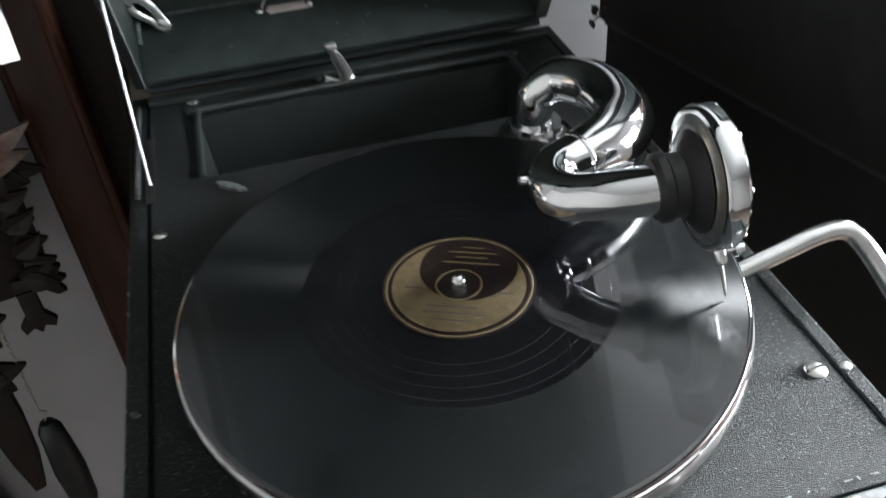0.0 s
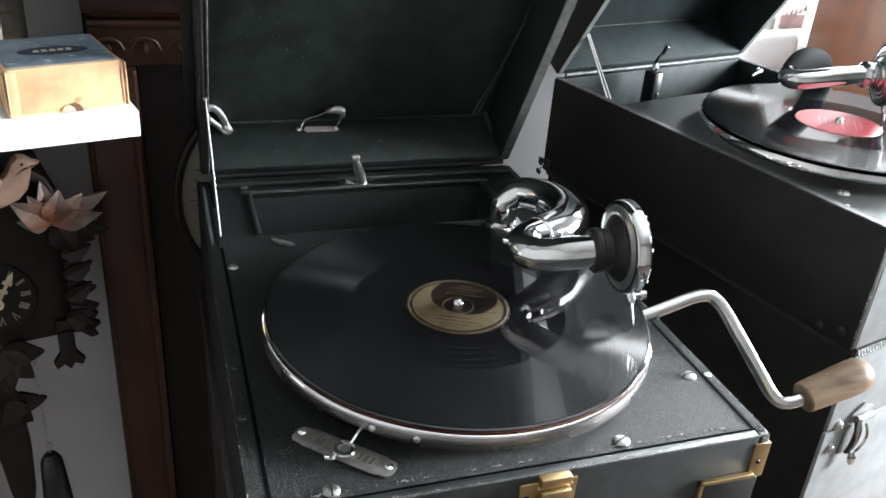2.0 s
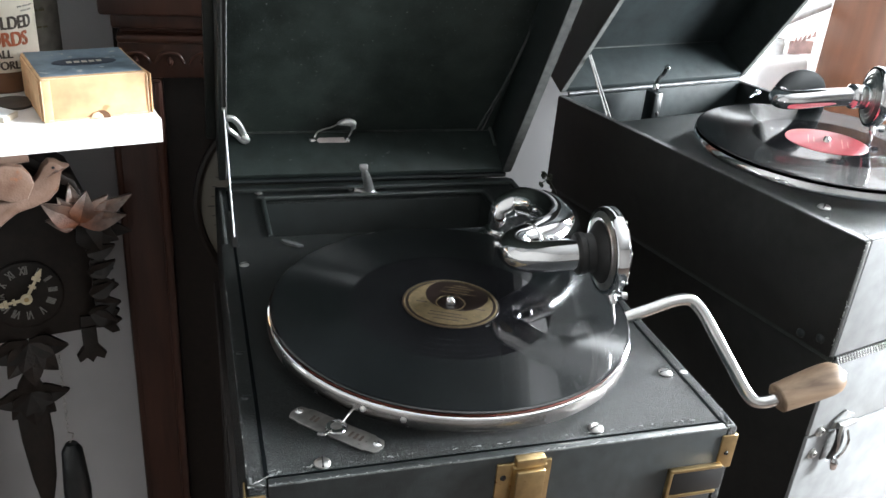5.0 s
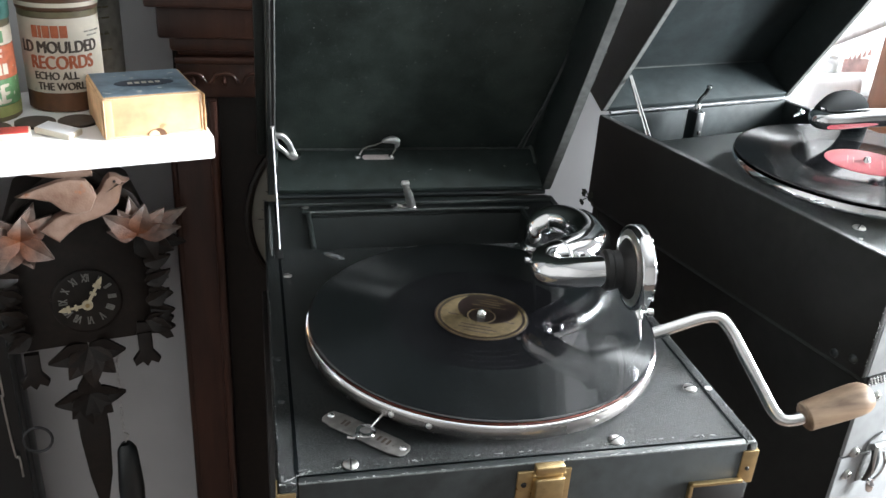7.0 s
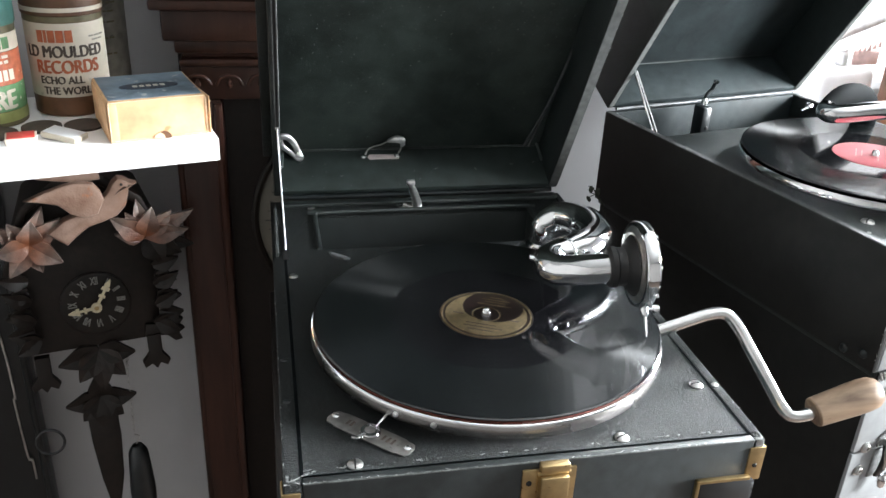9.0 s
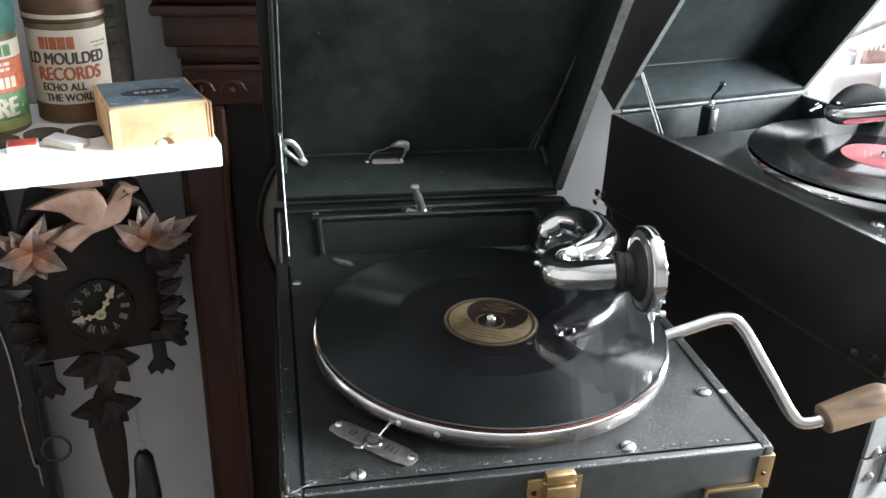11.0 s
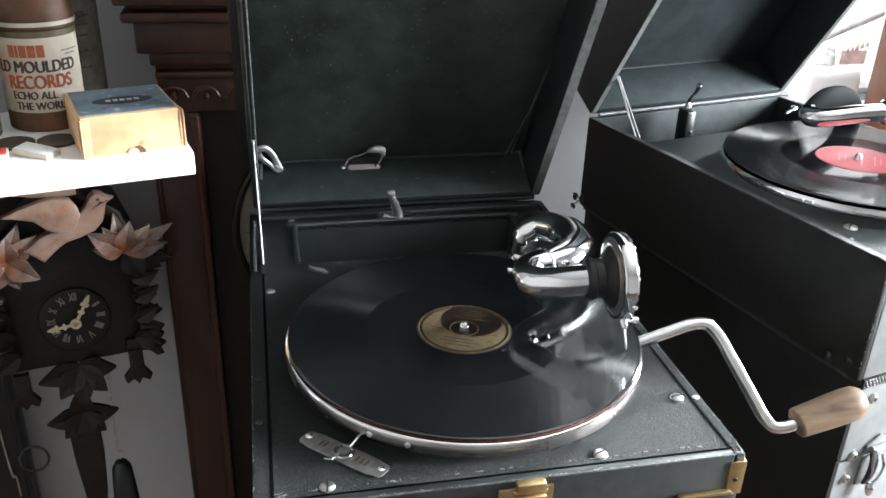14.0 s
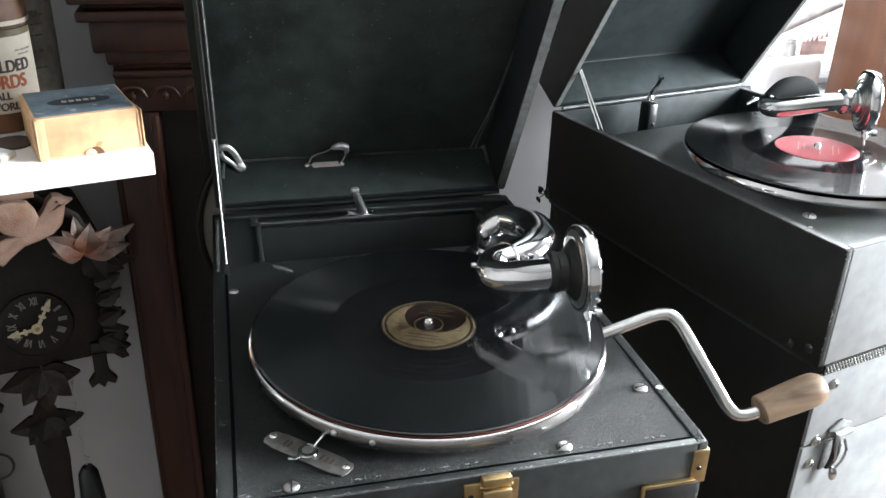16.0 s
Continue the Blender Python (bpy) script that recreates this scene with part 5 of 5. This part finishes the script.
for s in (-1, 1):
    part("door_stile", box(s * 0.168 - 0.024, s * 0.168 + 0.024, -0.100, -0.012, 0.10, ZB + 0.088, 0.003), mahogany, lc)
    part("stile_bead", tube([(s * 0.148, -0.1005, 0.12), (s * 0.148, -0.1005, ZB + 0.085)], 0.0045, 10, 2), mahogany, lc)
    part("stile_fillet", tube([(s * 0.188, -0.098, 0.12), (s * 0.188, -0.098, ZB + 0.085)], 0.0035, 10, 2), mahogany, lc)
part("back_board", box(-0.19, 0.19, -0.012, -0.001, 0.0, ZB + 0.25), carved_dark, lc)
part("frieze", box(-0.180, 0.180, -0.102, -0.012, ZB + 0.0885, ZB + 0.122, 0.002), mahogany, lc)
for k in range(12):
    x = -0.1650 + 0.030 * k
    part("carved_arch", tube([(x - 0.0125, -0.1025, ZB + 0.103), (x - 0.008, -0.1040, ZB + 0.111), (x, -0.1045, ZB + 0.1135), (x + 0.008, -0.1040, ZB + 0.111), (x + 0.0125, -0.1025, ZB + 0.103)], 0.0017, 8, 4), mahogany, lc)
    part("carved_bud", tube([(x, -0.1022, ZB + 0.100, 0.0008), (x, -0.1040, ZB + 0.1045, 0.0030), (x, -0.1022, ZB + 0.1095, 0.0008)], None, 8, 4), mahogany, lc)
for z0, z1, out in ((0.1222, 0.130, 0.006), (0.1302, 0.136, 0.002), (0.1362, 0.150, 0.010), (0.1502, 0.180, 0.022), (0.1802, 0.190, 0.034), (0.1902, 0.196, 0.026), (0.1962, 0.230, 0.040), (0.2302, 0.250, 0.052)):
    part("cornice_moulding", box(-0.176 - out * 0.75, 0.176 + out * 0.75, -0.102 - out, -0.012, ZB + z0, ZB + z1, 0.003), mahogany, lc)
part("plinth", box(-0.21, 0.21, -0.12, -0.012, 0.0, 0.0995, 0.004), mahogany, lc)
dial = part("dial", lathe([(0, 0), (0.1150, 0), (0.1150, 0.003), (0.113, 0.004), (0, 0.004)], 96), dial_cream, lc, "round cream dial", at=Matrix.Translation((0, -0.090, ZB - 0.047)) @ Matrix.Rotation(radians(90), 4, "X"))
part("bezel", lathe([(0.1135, 0.0030), (0.1150, 0.0075), (0.1180, 0.0090), (0.1210, 0.0070), (0.1215, 0.0)], 96), carved_dark, dial, "dark turned bezel", at=Matrix.Translation((0, -0.090, ZB - 0.047)) @ Matrix.Rotation(radians(90), 4, "X"))
for k in range(60):
    a = 2 * math.pi * k / 60
    part("minute_mark", box(-0.0005, 0.0005, 0.099, 0.104 if k % 5 else 0.107, 0.0039, 0.0043), black_paint, dial, at=Matrix.Translation((0, -0.090, ZB - 0.047)) @ Matrix.Rotation(radians(90), 4, "X") @ Matrix.Rotation(a, 4, "Z"))
for k in range(12):
    a = 2 * math.pi * k / 12
    nb = box(-0.005, -0.003, 0.078, 0.096, 0.0039, 0.0044)
    nb = box(-0.001, 0.001, 0.078, 0.096, 0.0039, 0.0044, bm=nb)
    nb = box(0.003, 0.005, 0.078, 0.096, 0.0039, 0.0044, bm=nb)
    part("hour_mark", nb, black_paint, dial, at=Matrix.Translation((0, -0.090, ZB - 0.047)) @ Matrix.Rotation(radians(90), 4, "X") @ Matrix.Rotation(a, 4, "Z"))
part("inner_panel", box(-0.143, 0.143, -0.080, -0.076, 0.10, ZB + 0.088), carved_dark, lc)

# ---- cuckoo clock under the shelf ----
# local axes: x right, y up, z out of the front; origin at the pointers' pivot
CK = Matrix.Translation((-0.328, 0.281, -0.112)) @ Matrix.Rotation(radians(12), 4, "Z") @ Matrix.Rotation(radians(90 - 6), 4, "X")
ck = thing("cuckoo_clock", CK, "dark carved wooden cuckoo clock with bird, leaves and pale pointers", "clock")
house = prism([(-0.070, -0.048), (0.070, -0.048), (0.070, 0.055), (0.052, 0.105), (0.020, 0.128), (-0.020, 0.128), (-0.052, 0.105), (-0.070, 0.055)], -0.085, -0.012, 0.003)
part("case", house, carved_dark, ck)
part("roof", prism([(-0.080, 0.045), (-0.055, 0.112), (-0.022, 0.137), (0.022, 0.137), (0.055, 0.112), (0.080, 0.045), (0.072, 0.045), (0.050, 0.105), (0.018, 0.127), (-0.018, 0.127), (-0.050, 0.105), (-0.072, 0.045)], -0.090, 0.004, 0.002), carved_dark, ck)
part("dial_plate", lathe([(0, -0.013), (0.034, -0.013), (0.034, -0.0095), (0.033, -0.0085), (0.031, -0.0080), (0.018, -0.0075), (0, -0.0075)], 64), carved_dark, ck)


def stroke(x0, y0, x1, y1, w, bm):
    d = Vector((x1 - x0, y1 - y0, 0))
    m = Matrix.Translation(((x0 + x1) / 2, (y0 + y1) / 2, 0)) @ Matrix.Rotation(math.atan2(d.y, d.x), 4, "Z")
    b = box(-d.length / 2, d.length / 2, -w / 2, w / 2, -0.0004, 0.0004)
    b.transform(m)
    return join(bm, b)


def numeral(text):
    bm, x = None, 0.0
    glyph = {"I": [(0, 0, 0, 1)], "V": [(0, 1, 0.35, 0), (0.35, 0, 0.7, 1)], "X": [(0, 0, 0.7, 1), (0, 1, 0.7, 0)]}
    width = {"I": 0.3, "V": 0.9, "X": 0.9}
    total = sum(width[c] for c in text) - 0.2
    h = 0.0082
    for c in text:
        for a, b0, c0, d0 in glyph[c]:
            bm = stroke((x + a - total / 2) * h * 0.62, (b0 - 0.5) * h, (x + c0 - total / 2) * h * 0.62, (d0 - 0.5) * h, 0.0011, bm)
        x += width[c]
    return bm


for k, text in enumerate(("XII", "I", "II", "III", "IIII", "V", "VI", "VII", "VIII", "IX", "X", "XI")):
    a = -2 * math.pi * k / 12
    part("numeral", numeral(text), numeral_white, ck, at=Matrix.Translation((0.001, 0.003, 0)) @ Matrix.Rotation(a, 4, "Z") @ Matrix.Translation((0, 0.0232, -0.0070)))


def pointer_shape(length, turn, z):
    b = lathe([(0.0022, -0.0006), (0.0052, -0.0006), (0.0052, 0.0006), (0.0022, 0.0006), (0.0022, -0.0006)], 20)
    L = length
    pieces = [(0.004, 0.0016, L * 0.35), (L * 0.35, 0.0034, L * 0.45), (L * 0.45, 0.0014, L * 0.6), (L * 0.6, 0.0040, L * 0.72), (L * 0.72, 0.0026, L * 0.80)]
    for y0, w, y1 in pieces:
        box(-w, w, y0, y1, -0.0006, 0.0006, 0.0004, 1, bm=b)
    prism([(-0.0028, L * 0.79), (0.0028, L * 0.79), (0.0004, L), (-0.0004, L)], -0.0006, 0.0006, bm=b)
    b.transform(Matrix.Translation((0, 0, z)) @ Matrix.Rotation(turn, 4, "Z"))
    return b


part("minute_pointer", pointer_shape(0.027, radians(96), 0.0015), bone, ck, "pale bone pointer")
part("hour_pointer", pointer_shape(0.0325, radians(-30), 0.0), bone, ck, "pale bone pointer")
part("pivot", lathe([(0, -0.004), (0.0022, -0.004), (0.0022, 0.003), (0, 0.0035)], 16), brass, ck)


def leaf(w, l, lift=0.006, fold=0.003):
    """One carved pointed leaf along +y with a raised midrib."""
    b = bmesh.new()
    rows = []
    for k in range(9):
        t = k / 8
        hw = w / 2 * (0.35 + 0.65 * math.sin(math.pi / 2 * min(1, t / 0.42)) if t < 0.42 else max(0.02, ((1 - t) / 0.58) ** 0.85))
        z = lift * math.sin(math.pi * t * 0.8)
        rows.append([b.verts.new((sx * hw, l * t, z + hw / w * (fold * 2 * abs(sx) - (0.0016 if sx == 0 else 0)))) for sx in (-1, -0.5, 0, 0.5, 1)])
    for a, c in zip(rows, rows[1:]):
        for k in range(4):
            b.faces.new((a[k], a[k + 1], c[k + 1], c[k]))
    ext = bmesh.ops.extrude_face_region(b, geom=list(b.faces))
    bmesh.ops.translate(b, verts=[v for v in ext["geom"] if isinstance(v, bmesh.types.BMVert)], vec=(0, 0, -0.005))
    uv = b.loops.layers.uv.new("along")
    for f in b.faces:
        for lp in f.loops:
            lp[uv].uv = (0.5, lp.vert.co.y / l)
    return b


def spray(cx, cy, z, tips, mat, width=0.0190):
    """Carved leaves that run from one centre to the given tips."""
    for k, (tx, ty) in enumerate(tips):
        d = Vector((tx - cx, ty - cy))
        part("carved_leaf", leaf(width + 0.002 * (k % 3), d.length), mat, ck,
             at=Matrix.Translation((cx, cy, z + 0.0022 * (k % 3))) @ Matrix.Rotation(math.atan2(d.y, d.x) - math.pi / 2, 4, "Z"))
    part("flower_heart", lathe([(0, 0.004), (0.003, 0.003), (0.005, 0.0), (0.004, -0.004)], 16), mat, ck, at=Matrix.Translation((cx, cy, z)))


spray(0.054, 0.073, 0.006, ((0.103, 0.0945), (0.0815, 0.0965), (0.063, 0.103), (0.0495, 0.1105), (0.038, 0.0985), (0.0235, 0.0955), (0.0260, 0.0770), (0.096, 0.0755)), leaf_brown)
spray(0.056, 0.068, -0.003, ((0.1010, 0.0545), (0.088, 0.048), (0.070, 0.040)), carved_dark, 0.022)
spray(-0.0505, 0.077, 0.006, ((-0.082, 0.0980), (-0.067, 0.1000), (-0.0465, 0.1025), (-0.0350, 0.1130), (-0.0205, 0.1005), (-0.0235, 0.0570), (-0.0424, 0.0480), (-0.0715, 0.0470), (-0.0815, 0.0720)), leaf_brown)
for s in (-1, 1):
    for k, (dx, dy, turn, l) in enumerate(((0.056, 0.050, -40, 0.030), (0.058, 0.036, -75, 0.027), (0.060, 0.026, -112, 0.022), (0.058, 0.014, -62, 0.028), (0.060, 0.004, -100, 0.024), (0.057, -0.008, -58, 0.027),
                                           (0.060, -0.016, -96, 0.024), (0.056, -0.026, -120, 0.026), (0.054, -0.030, -70, 0.028))):
        part("carved_leaf", leaf(0.017, l), carved_dark, ck, at=Matrix.Translation((s * dx, dy, -0.004 + 0.002 * (k % 2))) @ Matrix.Rotation(radians(s * turn), 4, "Z"))


def lobed_foot(m):
    out = [(-0.007, 0.0), (0.007, 0.0), (0.007, -0.022), (0.014, -0.032), (0.011, -0.038), (0.004, -0.034), (0.0, -0.040), (-0.005, -0.034), (-0.012, -0.038), (-0.014, -0.031), (-0.007, -0.022)]
    return part("carved_twig", prism(out, -0.008, 0.0, 0.0015), carved_dark, ck, at=m)


lobed_foot(Matrix.Translation((0.0515, -0.043, -0.006)))
lobed_foot(Matrix.Translation((-0.058, -0.049, -0.006)))
lobed_foot(Matrix.Translation((0.044, -0.038, -0.008)) @ Matrix.Rotation(radians(84), 4, "Z"))

# the bird on top
body = [(-0.034, 0.088), (-0.018, 0.100), (0.004, 0.108), (0.018, 0.117), (0.024, 0.123), (0.029, 0.132), (0.0345, 0.1365), (0.0405, 0.1355), (0.0455, 0.1315), (0.052, 0.1290),
        (0.0445, 0.1245), (0.0425, 0.1165), (0.0395, 0.1070), (0.031, 0.0985), (0.0175, 0.0935), (0.004, 0.0900), (-0.008, 0.0815), (-0.017, 0.0735), (-0.025, 0.0800)]
bird = part("carved_bird", prism(body, 0.006, 0.020, 0.0055), carved_brown, ck, "carved brown bird with a spread wing")
wing = [(0.0205, 0.1175), (0.0185, 0.1260), (0.0125, 0.1350), (0.0, 0.1375), (-0.0125, 0.1360), (-0.030, 0.1310), (-0.049, 0.1235), (-0.034, 0.1205), (-0.020, 0.1165), (-0.010, 0.1065), (0.002, 0.1020), (0.014, 0.1045)]
far_wing = [(0.020, 0.1330), (0.0190, 0.1440), (0.0120, 0.1490), (-0.009, 0.1488), (-0.030, 0.1475), (-0.050, 0.1450), (-0.034, 0.1375), (-0.015, 0.1340), (0.004, 0.1320)]
part("wing", prism(far_wing, 0.000, 0.0065, 0.003), carved_brown, bird)
part("wing", prism(wing, 0.018, 0.026, 0.0035), carved_brown, bird)
part("eye", lathe([(0.0014, 0), (0.001, 0.001), (0, 0.0013)], 10), black_paint, bird, at=Matrix.Translation((0.0375, 0.1300, 0.0200)))

# bellows drop, pendulum, chain and cone weight below
for k, (a, l) in enumerate(((-74, 0.042), (-35, 0.040), (0, 0.046), (35, 0.040), (78, 0.036))):
    part("drop_leaf", leaf(0.026, l), carved_mid if k in (1, 2, 3) else carved_dark, ck, at=Matrix.Translation((-0.004, -0.053, -0.014)) @ Matrix.Rotation(radians(180 + a), 4, "Z"))
pend = part("pendulum_rod", box(-0.0120, -0.0060, -0.175, -0.045, -0.034, -0.031, 0.0008), carved_dark, ck)
for a, l in ((-82, 0.036), (-40, 0.032), (0, 0.036), (40, 0.032), (86, 0.036), (180, 0.030)):
    part("pendulum_leaf", leaf(0.024, l), carved_dark, pend, at=Matrix.Translation((-0.009, -0.114, -0.026)) @ Matrix.Rotation(radians(180 + a), 4, "Z"))
part("bob", prism([(-0.0255, -0.128), (0.0050, -0.130), (0.0060, -0.165), (0.0030, -0.215), (-0.004, -0.250), (-0.014, -0.252), (-0.020, -0.215), (-0.0245, -0.165)], -0.034, -0.022, 0.003), carved_dark, pend)
link = bmesh.new()
for k in range(23):
    a = 0.0 if k % 2 else math.pi / 2
    ring = []
    for q in range(9):
        f = 2 * math.pi * q / 8
        ring.append((0.0015 * math.cos(f) * math.cos(a), 0.0028 * math.sin(f), 0.0015 * math.cos(f) * math.sin(a)))
    one = tube(ring, 0.00045, 5, 1, straight=True)
    one.transform(Matrix.Translation((0.0215 - 0.0001 * k, -0.070 - 0.0042 * k, -0.022)))
    join(link, one)
chain = part("chain", link, nickel, ck, "thin dark chain")
wm = Matrix.Translation((0.0205, -0.178, -0.022)) @ Matrix.Rotation(radians(90), 4, "X")
part("weight_hook", tube([(0.0190, -0.166, -0.022), (0.0240, -0.170, -0.022), (0.0205, -0.177, -0.022), (0.0185, -0.182, -0.022)], 0.0008, 6, 5), nickel, chain)
part("cone_weight", lathe([(0, 0), (0.006, 0.002), (0.0085, 0.006), (0.0105, 0.010), (0.0120, 0.030), (0.0140, 0.06), (0.012, 0.10), (0.004, 0.12), (0, 0.122)], 24), inner_black, chain, at=wm)
part("hanging_loop", tube([(-0.030, 0.118, -0.087), (0.0, 0.126, -0.095), (0.030, 0.118, -0.087)], 0.0012, 6, 4), nickel, ck)

# dark case leaning behind the clock, with a wire and a ring pull
dk = thing("dark_case", pose(-0.434, 0.385, -0.50, 0, 0, 6), "dark blue-black upright case with a bright wire and ring", "case")
part("panel", box(-0.50, 0.0, 0.0, 0.03, -0.45, 0.62, 0.004), inner_black, dk)
part("edge_strip", tube([(-0.004, -0.001, -0.44), (-0.004, -0.001, 0.60)], 0.004, 10, 2), inner_black, dk)
part("wire", tube([(-0.030, -0.006, 0.345), (-0.022, -0.006, 0.30), (-0.0195, -0.006, 0.225), (-0.0215, -0.006, 0.215), (-0.0190, -0.006, 0.135), (-0.0150, -0.006, 0.130), (-0.0145, -0.006, 0.10)], 0.0013, 8, 4), nickel, dk, "bright bent wire")
part("ring_pull", tube([(0.008 + 0.016 * math.cos(k * math.pi / 8), -0.004, 0.150 + 0.018 * math.sin(k * math.pi / 8)) for k in range(17)], 0.0017, 8, 1, straight=True), hinge_dark, dk)

# dry sprig caught on the case's side
sp = bmesh.new()
SX, SY, SZ = 0.2095, 0.318, -0.022
tube([(SX + 0.0165, SY + 0.004, SZ - 0.030), (SX + 0.010, SY, SZ - 0.014), (SX, SY, SZ)], 0.0007, 5, 4, bm=sp)
for k, (dx, dz) in enumerate(((-0.010, 0.004), (-0.006, 0.009), (0.003, 0.008), (-0.012, -0.003), (-0.003, 0.004))):
    tube([(SX, SY, SZ), (SX + dx * 0.6, SY - 0.003, SZ + dz * 0.5), (SX + dx, SY - 0.005, SZ + dz)], 0.0006, 5, 3, bm=sp)
    lf = leaf(0.004, 0.006, 0.001, 0.0005)
    lf.transform(Matrix.Translation((SX + dx * 0.8, SY - 0.004, SZ + dz * 0.8)) @ Matrix.Rotation(radians(90), 4, "X") @ Matrix.Rotation(k * 1.1, 4, "Z"))
    join(sp, lf)
solid("dry_sprig", sp, dust_leaf, "tiny dry dark sprig caught on the black case", "sprig")
